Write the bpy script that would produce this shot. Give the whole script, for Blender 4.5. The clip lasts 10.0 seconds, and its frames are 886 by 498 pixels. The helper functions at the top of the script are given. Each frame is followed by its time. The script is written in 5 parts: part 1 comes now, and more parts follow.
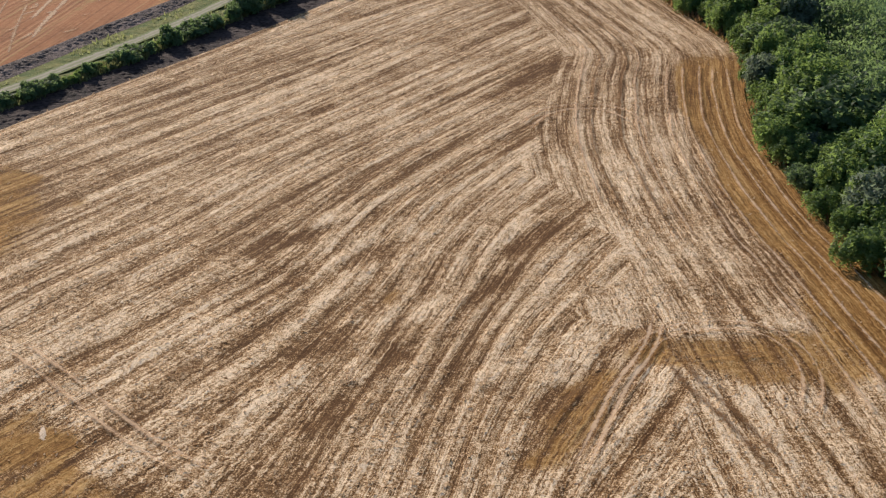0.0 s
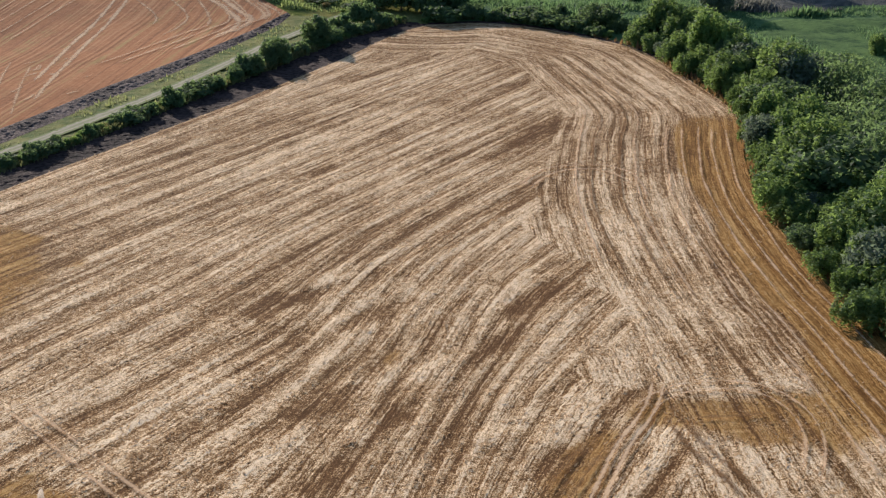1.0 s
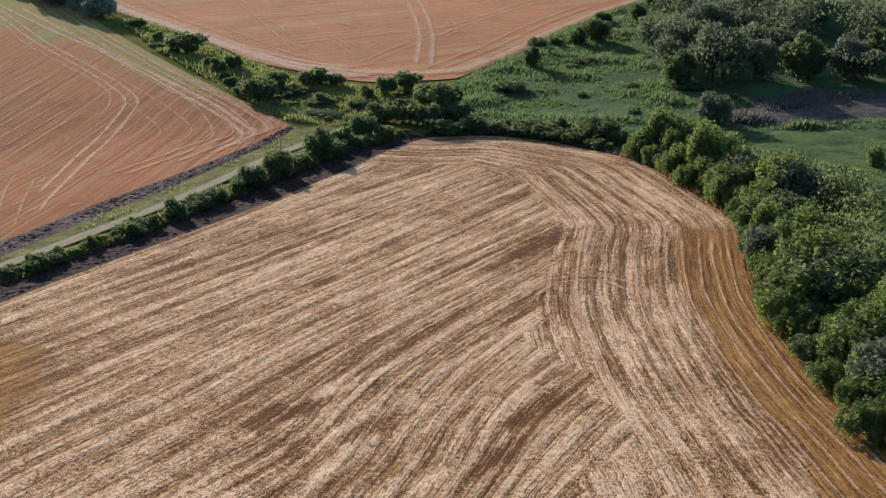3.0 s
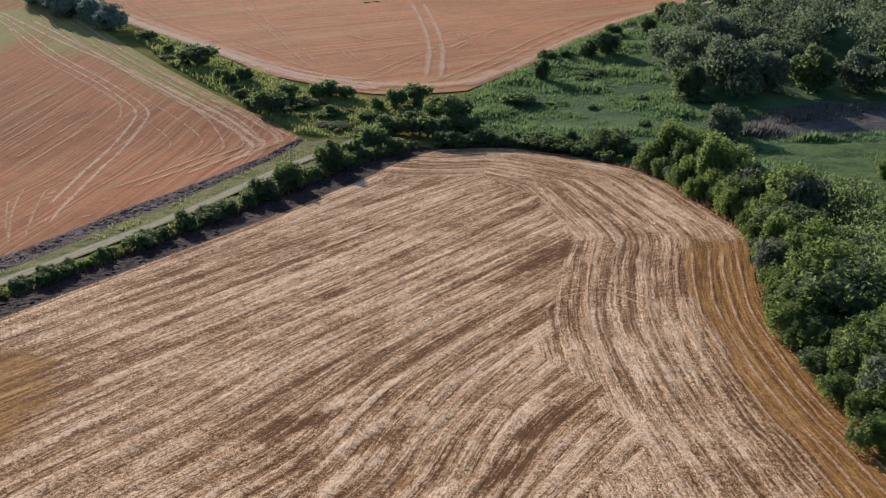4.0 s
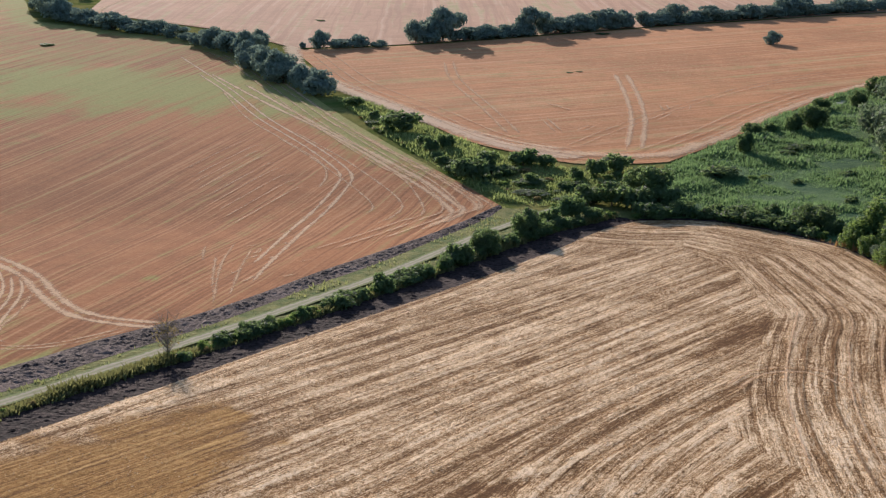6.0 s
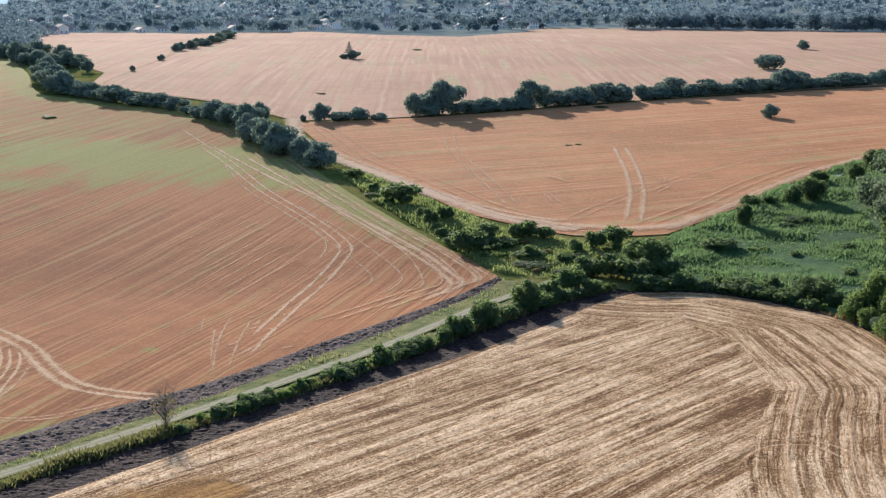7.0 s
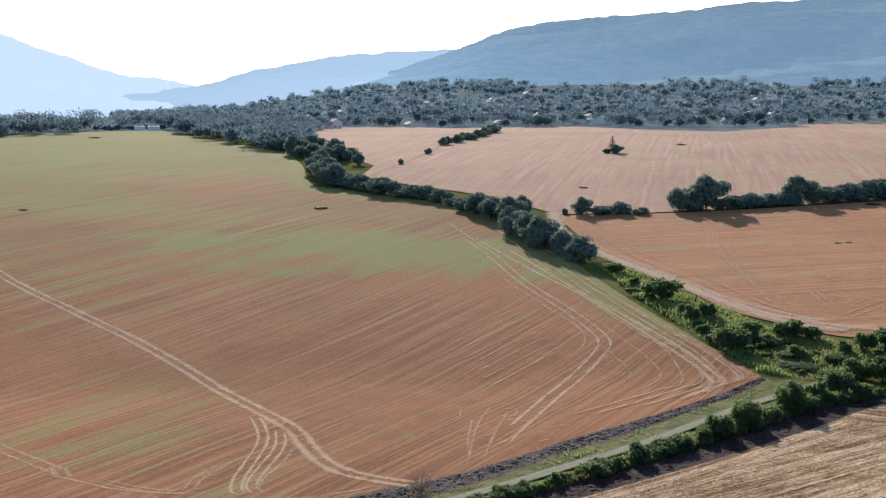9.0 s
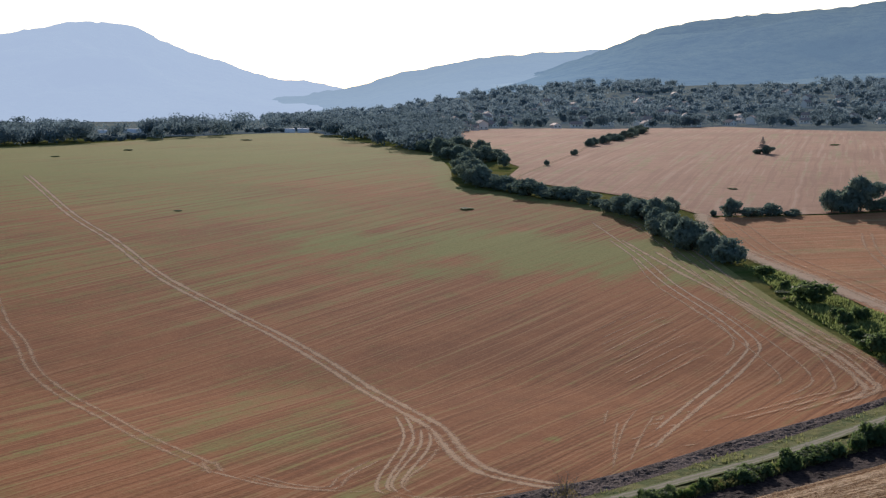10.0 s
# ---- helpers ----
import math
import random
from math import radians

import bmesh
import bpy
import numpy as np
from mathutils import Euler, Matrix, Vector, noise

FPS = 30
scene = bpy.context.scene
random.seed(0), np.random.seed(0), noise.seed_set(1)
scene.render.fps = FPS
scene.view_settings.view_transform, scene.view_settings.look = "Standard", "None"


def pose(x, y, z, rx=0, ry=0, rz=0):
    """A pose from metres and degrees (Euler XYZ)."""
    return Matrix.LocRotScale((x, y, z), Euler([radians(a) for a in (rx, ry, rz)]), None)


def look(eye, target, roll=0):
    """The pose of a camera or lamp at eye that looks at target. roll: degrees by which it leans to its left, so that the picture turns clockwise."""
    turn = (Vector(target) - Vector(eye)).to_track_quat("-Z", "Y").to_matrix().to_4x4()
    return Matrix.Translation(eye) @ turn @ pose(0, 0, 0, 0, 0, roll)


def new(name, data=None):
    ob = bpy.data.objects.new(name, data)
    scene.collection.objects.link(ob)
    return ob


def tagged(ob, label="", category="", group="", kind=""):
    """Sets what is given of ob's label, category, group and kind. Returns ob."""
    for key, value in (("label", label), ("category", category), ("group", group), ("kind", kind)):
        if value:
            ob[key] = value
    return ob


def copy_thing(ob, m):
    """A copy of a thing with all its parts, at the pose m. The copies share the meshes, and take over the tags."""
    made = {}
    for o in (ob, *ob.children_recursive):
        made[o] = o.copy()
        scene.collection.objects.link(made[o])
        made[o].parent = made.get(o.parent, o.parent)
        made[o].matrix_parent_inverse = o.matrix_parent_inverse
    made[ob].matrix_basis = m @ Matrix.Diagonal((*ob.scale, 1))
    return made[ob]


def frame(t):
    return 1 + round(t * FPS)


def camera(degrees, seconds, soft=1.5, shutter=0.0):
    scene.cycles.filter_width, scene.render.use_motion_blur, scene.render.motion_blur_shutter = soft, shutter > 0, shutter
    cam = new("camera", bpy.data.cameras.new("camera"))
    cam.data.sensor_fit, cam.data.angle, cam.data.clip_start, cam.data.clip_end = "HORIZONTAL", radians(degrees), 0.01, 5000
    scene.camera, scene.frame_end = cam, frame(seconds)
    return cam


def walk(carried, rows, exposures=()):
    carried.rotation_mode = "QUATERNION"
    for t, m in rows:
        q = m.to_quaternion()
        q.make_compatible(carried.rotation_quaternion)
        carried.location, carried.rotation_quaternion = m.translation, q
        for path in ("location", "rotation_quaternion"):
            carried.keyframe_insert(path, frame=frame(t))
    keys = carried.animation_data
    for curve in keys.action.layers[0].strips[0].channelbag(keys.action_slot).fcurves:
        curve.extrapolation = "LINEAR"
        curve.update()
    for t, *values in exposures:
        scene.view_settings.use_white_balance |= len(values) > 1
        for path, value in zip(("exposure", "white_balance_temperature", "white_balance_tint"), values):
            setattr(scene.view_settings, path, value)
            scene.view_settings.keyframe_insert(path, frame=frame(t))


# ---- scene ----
from mathutils.geometry import delaunay_2d_cdt

cam = camera(35.58, 10.0, soft=1.25)
EYE = 60.0
# seconds, yaw to the right, pitch, roll: the aircraft hovers and only its camera turns
ROWS = [
    (0.0, 0.0, -22.93, 0.10), (0.5, -0.01, -22.236, 0.02), (0.7, -0.015, -21.22, 0.04), (1.0, -0.025, -20.432, 0.05),
    (1.5, -0.032, -20.073, 0.04), (2.0, -0.043, -18.971, 0.03), (2.5, -0.076, -17.61, 0.03), (2.7, -0.075, -16.614, 0.0),
    (3.8, -0.11, -15.33, -0.04), (4.0, -0.505, -15.322, -0.05), (4.5, -4.085, -15.271, -0.165), (4.7, -6.07, -15.25, -0.17),
    (5.0, -8.396, -15.033, -0.185), (5.2, -8.862, -14.054, -0.10), (6.3, -8.845, -11.521, 0.0), (6.5, -8.84, -10.38, 0.0),
    (7.0, -8.828, -9.511, 0.03), (7.5, -9.726, -9.528, -0.04), (7.8, -13.196, -9.52, -0.12), (8.0, -16.499, -9.504, -0.184),
    (8.2, -18.80, -9.44, -0.1), (8.5, -19.694, -8.088, -0.01), (9.0, -19.662, -5.642, -0.01), (9.5, -19.644, -5.634, 0.0),
    (9.7, -20.32, -5.63, -0.05), (10.0, -25.721, -5.569, -0.336),
]
# stops, white balance and tint, as the clip's camera drifts
EXPOSURES = [(0.0, 0.52, 5700, 10), (1.0, 0.54, 5480, 9), (2.0, 0.53, 5520, 12), (2.7, 0.45, 5680, 16), (4.1, 0.38, 5600, 18), (4.5, 0.42, 5550, 33), (4.7, 0.36, 5450, 49), (5.0, 0.30, 5600, 52), (5.2, 0.35, 5700, 40),
             (6.3, 0.66, 5500, 12), (7.5, 0.82, 5350, 10), (8.5, 0.68, 5250, 11), (9.0, 0.45, 5400, 12), (9.5, 0.07, 5480, 14), (10.0, -0.18, 5550, 15)]
walk(cam, [(t, pose(0, 0, EYE, 90 + pitch, 0, -yaw) @ pose(0, 0, 0, 0, 0, roll)) for t, yaw, pitch, roll in ROWS], EXPOSURES)

# ---- light ----
SUN_AZ, SUN_EL = -26.0, 19.5
world = bpy.data.worlds.new("sky")
scene.world = world
world.use_nodes = True
wn = world.node_tree.nodes
sky = wn.new("ShaderNodeTexSky")
sky.sky_type, sky.sun_disc = "NISHITA", False
sky.sun_elevation, sky.sun_rotation = radians(SUN_EL), radians(SUN_AZ)
sky.dust_density, sky.air_density = 0.8, 1.0
world.node_tree.links.new(sky.outputs[0], wn["Background"].inputs[0])
wn["Background"].inputs[1].default_value = 0.095
sun = new("sun", bpy.data.lights.new("sun", "SUN"))
sun.data.energy, sun.data.angle, sun.data.color = 5.0, radians(0.6), (1.0, 0.81, 0.61)
sa, se = radians(SUN_AZ), radians(SUN_EL)
sun.matrix_basis = look((0, 0, 300), (-math.sin(sa) * math.cos(se), -math.cos(sa) * math.cos(se), 300 - math.sin(se)))

# ---- materials ----


class Nodes:
    """A short hand for node materials."""

    def __init__(self, name):
        self.m = bpy.data.materials.new(name)
        self.m.use_nodes = True
        self.t = self.m.node_tree
        self.b = self.t.nodes["Principled BSDF"]
        self.out = self.t.nodes["Material Output"]

    def put(self, socket, value):
        if isinstance(value, bpy.types.NodeSocket):
            self.t.links.new(value, socket)
        elif isinstance(value, (tuple, list)) and len(value) == 3 and socket.type == "RGBA":
            socket.default_value = (*value, 1)
        else:
            socket.default_value = value

    def math(self, op, a, b=0.0, c=0.0, clamp=False):
        n = self.t.nodes.new("ShaderNodeMath")
        n.operation, n.use_clamp = op, clamp
        for s, v in zip(n.inputs, (a, b, c)):
            self.put(s, v)
        return n.outputs[0]

    def noise(self, vec, scale, detail=3.0, rough=0.55, dist=0.0):
        n = self.t.nodes.new("ShaderNodeTexNoise")
        if vec is not None:
            self.put(n.inputs["Vector"], vec)
        n.inputs["Scale"].default_value, n.inputs["Detail"].default_value = scale, detail
        n.inputs["Roughness"].default_value, n.inputs["Distortion"].default_value = rough, dist
        return n.outputs["Fac"]

    def attr(self, name):
        n = self.t.nodes.new("ShaderNodeAttribute")
        n.attribute_name = name
        return n.outputs["Fac"]

    def pos(self):
        return self.t.nodes.new("ShaderNodeNewGeometry").outputs["Position"]

    def island(self):
        return self.t.nodes.new("ShaderNodeNewGeometry").outputs["Random Per Island"]

    def each(self):
        return self.t.nodes.new("ShaderNodeObjectInfo").outputs["Random"]

    def xyz(self, x, y, z=0.0):
        n = self.t.nodes.new("ShaderNodeCombineXYZ")
        for s, v in zip(n.inputs, (x, y, z)):
            self.put(s, v)
        return n.outputs[0]

    def step(self, v, lo, hi, a=0.0, b=1.0):
        n = self.t.nodes.new("ShaderNodeMapRange")
        n.interpolation_type = "SMOOTHSTEP"
        for s, q in zip(n.inputs, (v, lo, hi, a, b)):
            self.put(s, q)
        return n.outputs[0]

    def mix(self, fac, a, b, blend="MIX"):
        n = self.t.nodes.new("ShaderNodeMix")
        n.data_type, n.blend_type = "RGBA", blend
        self.put(n.inputs[0], fac)
        self.put(n.inputs[6], a)
        self.put(n.inputs[7], b)
        return n.outputs[2]

    def ramp(self, fac, stops):
        n = self.t.nodes.new("ShaderNodeValToRGB")
        self.put(n.inputs[0], fac)
        e = n.color_ramp.elements
        while len(e) < len(stops):
            e.new(0.5)
        for k, (p, c) in zip(e, stops):
            k.position, k.color = p, (*c, 1)
        return n.outputs[0]

    def bump(self, height, strength, distance):
        n = self.t.nodes.new("ShaderNodeBump")
        n.inputs["Strength"].default_value, n.inputs["Distance"].default_value = strength, distance
        self.put(n.inputs["Height"], height)
        self.put(self.b.inputs["Normal"], n.outputs[0])

    def finish(self, colour, rough=0.9, spec=0.2):
        self.put(self.b.inputs["Base Color"], colour)
        self.put(self.b.inputs["Roughness"], rough)
        self.put(self.b.inputs["Specular IOR Level"], spec)
        return self.m


def straw_field():
    """Cut straw lying in windrows on brown stubble: rows inside the field, rings on its headland."""
    n = Nodes("straw_and_stubble")
    gold, pile, head, p = n.attr("gold"), n.attr("pile"), n.attr("headland"), n.pos()
    speck, grit = n.noise(p, 1.7, 5.0, 0.8, 0.3), n.noise(p, 6.5, 3.0, 0.85)
    mid, big = n.noise(p, 0.33, 4.0, 0.7, 0.5), n.noise(p, 0.05, 3.0, 0.6, 0.5)
    wob = n.math("MULTIPLY_ADD", n.noise(p, 0.7, 3.0, 0.7), 0.7, -0.35)

    def lanes(row, along):
        r, a = n.math("ADD", n.attr(row), wob), n.attr(along)
        streak = n.noise(n.xyz(n.math("MULTIPLY", r, 1.45), n.math("MULTIPLY", a, 0.019)), 1.0, 2.0, 0.6)
        fine = n.noise(n.xyz(n.math("MULTIPLY", r, 5.6), n.math("MULTIPLY", a, 0.09)), 1.0, 3.0, 0.75)
        return streak, fine

    (b0, f0), (b1, f1) = lanes("row_in", "along_in"), lanes("row_out", "along_out")
    side = n.step(n.math("ADD", head, n.math("MULTIPLY_ADD", mid, 0.3, -0.15)), 0.42, 0.58)
    streak = n.math("ADD", b0, n.math("MULTIPLY", side, n.math("SUBTRACT", b1, b0)))
    fine = n.math("ADD", f0, n.math("MULTIPLY", side, n.math("SUBTRACT", f1, f0)))
    k = n.math("ADD", n.math("MULTIPLY", pile, 0.62), n.math("MULTIPLY_ADD", streak, 1.9, -0.95))
    k = n.math("ADD", k, n.math("MULTIPLY_ADD", fine, 2.6, -1.3))
    k = n.math("ADD", k, n.math("MULTIPLY_ADD", speck, 2.6, -1.3))
    k = n.math("ADD", k, n.math("MULTIPLY_ADD", grit, 3.8, -1.9))
    k = n.math("ADD", k, n.math("MULTIPLY_ADD", n.math("ADD", mid, big), 0.7, -0.7))
    t = n.step(k, -0.32, 0.86)
    c = n.ramp(t, [(0.0, SOIL_DARK), (0.30, SOIL_BROWN), (0.52, STRAW_DULL), (0.72, STRAW_MID), (1.0, STRAW_PALE)])
    clean = n.ramp(n.step(n.math("ADD", fine, n.math("MULTIPLY", n.math("ADD", speck, streak), 0.7)), 0.92, 1.48), [(0.0, (0.14, 0.062, 0.016)), (0.5, (0.34, 0.175, 0.046)), (1.0, (0.52, 0.31, 0.10))])
    c = n.mix(n.step(n.math("ADD", gold, n.math("MULTIPLY_ADD", n.math("ADD", mid, n.math("ADD", streak, fine)), 1.0, -1.5)), 0.3, 0.8, 0.0, 0.88), c, clean)
    grain = n.ramp(n.step(n.math("ADD", n.math("MULTIPLY", grit, 0.6), n.math("MULTIPLY", fine, 0.4)), 0.34, 0.66), [(0.0, (0.55, 0.53, 0.50)), (0.5, (0.95, 0.95, 0.95)), (1.0, (1.0, 1.0, 1.0))])
    c = n.mix(1.0, c, grain, "MULTIPLY")
    n.bump(n.math("ADD", n.math("MULTIPLY", fine, 1.2), n.math("ADD", speck, n.math("MULTIPLY", grit, 0.7))), 0.7, 0.18)
    return n.finish(c, 0.95, 0.05)


def field_stubble(name, base, dark, pale, period, line=0.5):
    """Short stubble in drilled rows, with green regrowth where the attribute says so."""
    n = Nodes(name)
    row, al, green, p = n.attr("swath"), n.attr("along"), n.attr("green"), n.pos()
    w = n.math("MULTIPLY_ADD", n.noise(p, 0.03, 2.0), 2.5, row)
    thin = n.noise(n.xyz(n.math("MULTIPLY", w, 3.6 / period), n.math("MULTIPLY", al, 0.008)), 1.0, 1.0, 0.5)
    streak = n.noise(n.xyz(n.math("MULTIPLY", w, 0.7 / period), n.math("MULTIPLY", al, 0.008)), 1.0, 4.0, 0.65)
    big = n.noise(p, 0.012, 4.0, 0.6)
    speck = n.noise(p, 1.1, 5.0, 0.75)
    mid = n.noise(p, 0.16, 4.0, 0.7)
    c = n.mix(n.step(n.math("MULTIPLY_ADD", mid, 0.5, big), 0.6, 0.95), base, n.mix(0.55, base, dark))
    c = n.mix(n.math("MULTIPLY", n.step(streak, 0.5, 0.72), 0.28), c, pale)
    c = n.mix(n.math("MULTIPLY", n.step(thin, 0.46, 0.36), line), c, dark)
    c = n.mix(n.math("MULTIPLY", n.step(thin, 0.55, 0.66), line * 0.8), c, pale)
    c = n.mix(n.math("MULTIPLY", n.step(speck, 0.50, 0.72), 0.4), c, pale)
    c = n.mix(n.math("MULTIPLY", n.step(speck, 0.48, 0.30), 0.45), c, dark)
    g = n.step(n.math("ADD", green, n.math("ADD", n.math("MULTIPLY_ADD", n.math("ADD", streak, n.math("MULTIPLY", n.math("ADD", thin, mid), 0.6)), 1.1, -0.935), n.math("MULTIPLY", speck, 0.22))), 0.42, 1.0)
    c = n.mix(n.math("MULTIPLY", g, 0.82), c, n.mix(speck, (0.115, 0.155, 0.034), (0.37, 0.395, 0.125)))
    n.bump(n.math("ADD", n.math("MULTIPLY", thin, 0.8), speck), 0.8, 0.22)
    return n.finish(c, 1.0, 0.06)


def earth(name, dark, light, scale=1.3):
    """Bare turned soil in clods."""
    n = Nodes(name)
    p = n.pos()
    a, b = n.noise(p, scale, 5.0, 0.65), n.noise(p, 0.12, 3.0)
    c = n.mix(n.step(n.math("MULTIPLY_ADD", b, 0.5, a), 0.58, 0.92), dark, light)
    n.bump(a, 1.0, 0.3)
    return n.finish(c, 0.95, 0.1)


def grassland(name, deep, dry, scale=0.07, wooded=False):
    """Rough grass, green and dry by patches."""
    n = Nodes(name)
    p = n.pos()
    a, b = n.noise(p, scale, 5.0, 0.65, 0.4), n.noise(p, 0.9, 4.0, 0.7)
    c = n.mix(n.step(n.math("MULTIPLY_ADD", b, 0.45, a), 0.52, 0.9), deep, dry)
    if wooded:
        c = n.mix(n.attr("wooded"), c, n.mix(n.step(n.noise(p, 0.02, 3.0), 0.45, 0.6), (0.022, 0.036, 0.02), (0.055, 0.07, 0.035)))
    n.bump(n.math("ADD", a, b), 1.0, 0.5)
    return n.finish(c, 1.0, 0.0 if wooded else 0.1)


def pale_track(name, a, b, cover):
    """Trodden straw or dust in a wheel track, worn through in places."""
    n = Nodes(name)
    p = n.pos()
    c = n.mix(n.noise(p, 0.8, 4.0, 0.7), a, b)
    n.finish(c, 1.0, 0.03)
    hole = n.t.nodes.new("ShaderNodeBsdfTransparent")
    mixer = n.t.nodes.new("ShaderNodeMixShader")
    worn = n.math("ADD", n.math("MULTIPLY", n.noise(p, 1.6, 4.0, 0.75), 2.2), n.math("MULTIPLY_ADD", n.noise(p, 0.17, 4.0, 0.7), 1.9, -0.55))
    n.put(mixer.inputs[0], n.step(n.math("ADD", n.attr("edge"), worn), 1.6 + cover, 2.7 + cover, 0.0, 0.66))
    n.put(mixer.inputs[1], hole.outputs[0])
    n.put(mixer.inputs[2], n.b.outputs[0])
    n.put(n.out.inputs[0], mixer.outputs[0])
    return n.m


def dirt_road():
    """Pale dust in two ruts, grass between them and over the ragged edges."""
    n = Nodes("pale_dust_road")
    p, e = n.pos(), n.attr("edge")
    a, b = n.noise(p, 1.4, 4.0, 0.7), n.noise(p, 0.25, 3.0, 0.6)
    dust = n.mix(a, (0.20, 0.185, 0.12), (0.40, 0.355, 0.265))
    grass = n.mix(a, (0.09, 0.12, 0.035), (0.24, 0.25, 0.10))
    rag = n.math("MULTIPLY_ADD", n.math("ADD", a, b), 0.9, -0.9)
    g = n.math("ADD", n.step(n.math("ADD", e, rag), 0.52, 0.3), n.math("MULTIPLY", n.step(n.math("ADD", e, rag), 0.72, 0.95), 0.6), clamp=True)
    n.bump(a, 0.6, 0.1)
    return n.finish(n.mix(g, dust, grass), 0.95, 0.1)


def leaves(name, deep, light, through_light, patch=0.0, rough=0.65, spec=0.12, thin=0.5):
    """Leaves: each card its own shade, each plant its own hue, with light coming through."""
    n = Nodes(name)
    r, o = n.island(), n.each()
    c = n.mix(r, deep, light)
    c = n.mix(n.math("MULTIPLY", o, 0.4), c, n.mix(0.5, deep, (0.10, 0.11, 0.07)))
    if patch:
        c = n.mix(n.math("MULTIPLY", n.step(n.noise(n.pos(), patch, 4.0, 0.7, 0.5), 0.42, 0.60), 0.75), c, n.mix(0.35, deep, (0.03, 0.05, 0.03)))
    n.finish(c, rough, spec)
    tr = n.t.nodes.new("ShaderNodeBsdfTranslucent")
    n.put(tr.inputs[0], n.mix(0.6, c, through_light))
    mixer = n.t.nodes.new("ShaderNodeMixShader")
    mixer.inputs[0].default_value = thin
    n.put(mixer.inputs[1], n.b.outputs[0])
    n.put(mixer.inputs[2], tr.outputs[0])
    n.put(n.out.inputs[0], mixer.outputs[0])
    return n.m


def plain(name, a, b, scale=1.0, rough=0.8, spec=0.3):
    n = Nodes(name)
    v = n.noise(n.pos(), scale, 4.0, 0.65)
    n.bump(v, 0.4, 0.05)
    return n.finish(n.mix(v, a, b), rough, spec)


def distant_wood(name, deep, light, air_glow, haze, clearings=False):
    """Backdrop of wooded hills; kilometres of lit haze are put in as emission."""
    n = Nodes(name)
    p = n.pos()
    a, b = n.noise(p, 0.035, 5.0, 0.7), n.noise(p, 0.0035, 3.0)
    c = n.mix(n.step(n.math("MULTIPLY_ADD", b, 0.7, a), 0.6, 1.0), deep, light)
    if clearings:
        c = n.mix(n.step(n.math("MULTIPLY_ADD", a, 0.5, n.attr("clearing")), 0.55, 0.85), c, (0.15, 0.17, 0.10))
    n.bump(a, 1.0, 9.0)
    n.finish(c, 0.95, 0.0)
    n.put(n.b.inputs["Emission Color"], air_glow)
    n.put(n.b.inputs["Emission Strength"], n.math("MULTIPLY", n.attr("air_glow"), haze) if clearings else haze)
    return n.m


SOIL_DARK, SOIL_BROWN = (0.13, 0.063, 0.024), (0.29, 0.158, 0.06)
STRAW_DULL, STRAW_MID, STRAW_PALE = (0.46, 0.275, 0.12), (0.68, 0.46, 0.24), (0.92, 0.71, 0.465)
GRASS_DEEP, GRASS_DRY = (0.085, 0.12, 0.028), (0.23, 0.21, 0.075)
M_NEAR = straw_field()
M_LEFT = field_stubble("rusty_stubble", (0.37, 0.160, 0.065), (0.155, 0.065, 0.028), (0.54, 0.30, 0.15), 2.6, 0.5)
M_MID = field_stubble("orange_stubble", (0.53, 0.248, 0.108), (0.28, 0.125, 0.055), (0.76, 0.51, 0.30), 4.0, 0.34)
M_FAR = field_stubble("pinkish_stubble", (0.50, 0.305, 0.195), (0.34, 0.20, 0.13), (0.66, 0.475, 0.35), 9.0, 0.4)
M_DARK = earth("dark_ploughed_soil", (0.012, 0.008, 0.008), (0.070, 0.046, 0.040))
M_GREY = earth("grey_ploughed_soil", (0.020, 0.014, 0.013), (0.20, 0.148, 0.125), 2.2)
M_LAND = grassland("dry_green_land", GRASS_DEEP, GRASS_DRY, wooded=True)
M_VERGE = grassland("verge_grass", (0.06, 0.10, 0.022), (0.20, 0.19, 0.06), 0.15)
M_MEADOW = grassland("lush_meadow", (0.04, 0.09, 0.036), (0.10, 0.165, 0.06), 0.06)
M_LAWN = grassland("lit_grass", (0.025, 0.062, 0.018), (0.10, 0.165, 0.045), 0.16)
M_REED = grassland("dry_reed_ground", (0.05, 0.056, 0.05), (0.13, 0.125, 0.115), 0.2)
M_ROAD = dirt_road()
M_TRACK = pale_track("trodden_straw", (0.58, 0.39, 0.23), (0.86, 0.64, 0.42), -0.22)
M_FAINT = pale_track("faint_trodden_straw", (0.54, 0.35, 0.195), (0.76, 0.54, 0.34), 0.02)
M_PATH = plain("grey_path_dust", (0.20, 0.20, 0.17), (0.46, 0.43, 0.38), 0.5)
M_RUT = pale_track("pressed_soil", (0.13, 0.065, 0.028), (0.24, 0.13, 0.055), -0.1)
M_DUST = pale_track("farm_track_dust", (0.64, 0.45, 0.28), (0.92, 0.73, 0.52), -0.45)
M_BARK = plain("bark", (0.07, 0.05, 0.035), (0.16, 0.12, 0.09), 3.0, 0.9)
M_STRAW = leaves("loose_straw", (0.50, 0.34, 0.18), (0.82, 0.63, 0.41), (0.80, 0.60, 0.38), 0.0, 0.95, 0.03, 0.5)
M_LEAF_FRESH = leaves("fresh_leaves", (0.038, 0.082, 0.026), (0.115, 0.18, 0.052), (0.46, 0.62, 0.15), thin=0.42)
M_LEAF_DARK = leaves("dark_leaves", (0.040, 0.071, 0.037), (0.085, 0.13, 0.061), (0.33, 0.46, 0.15))
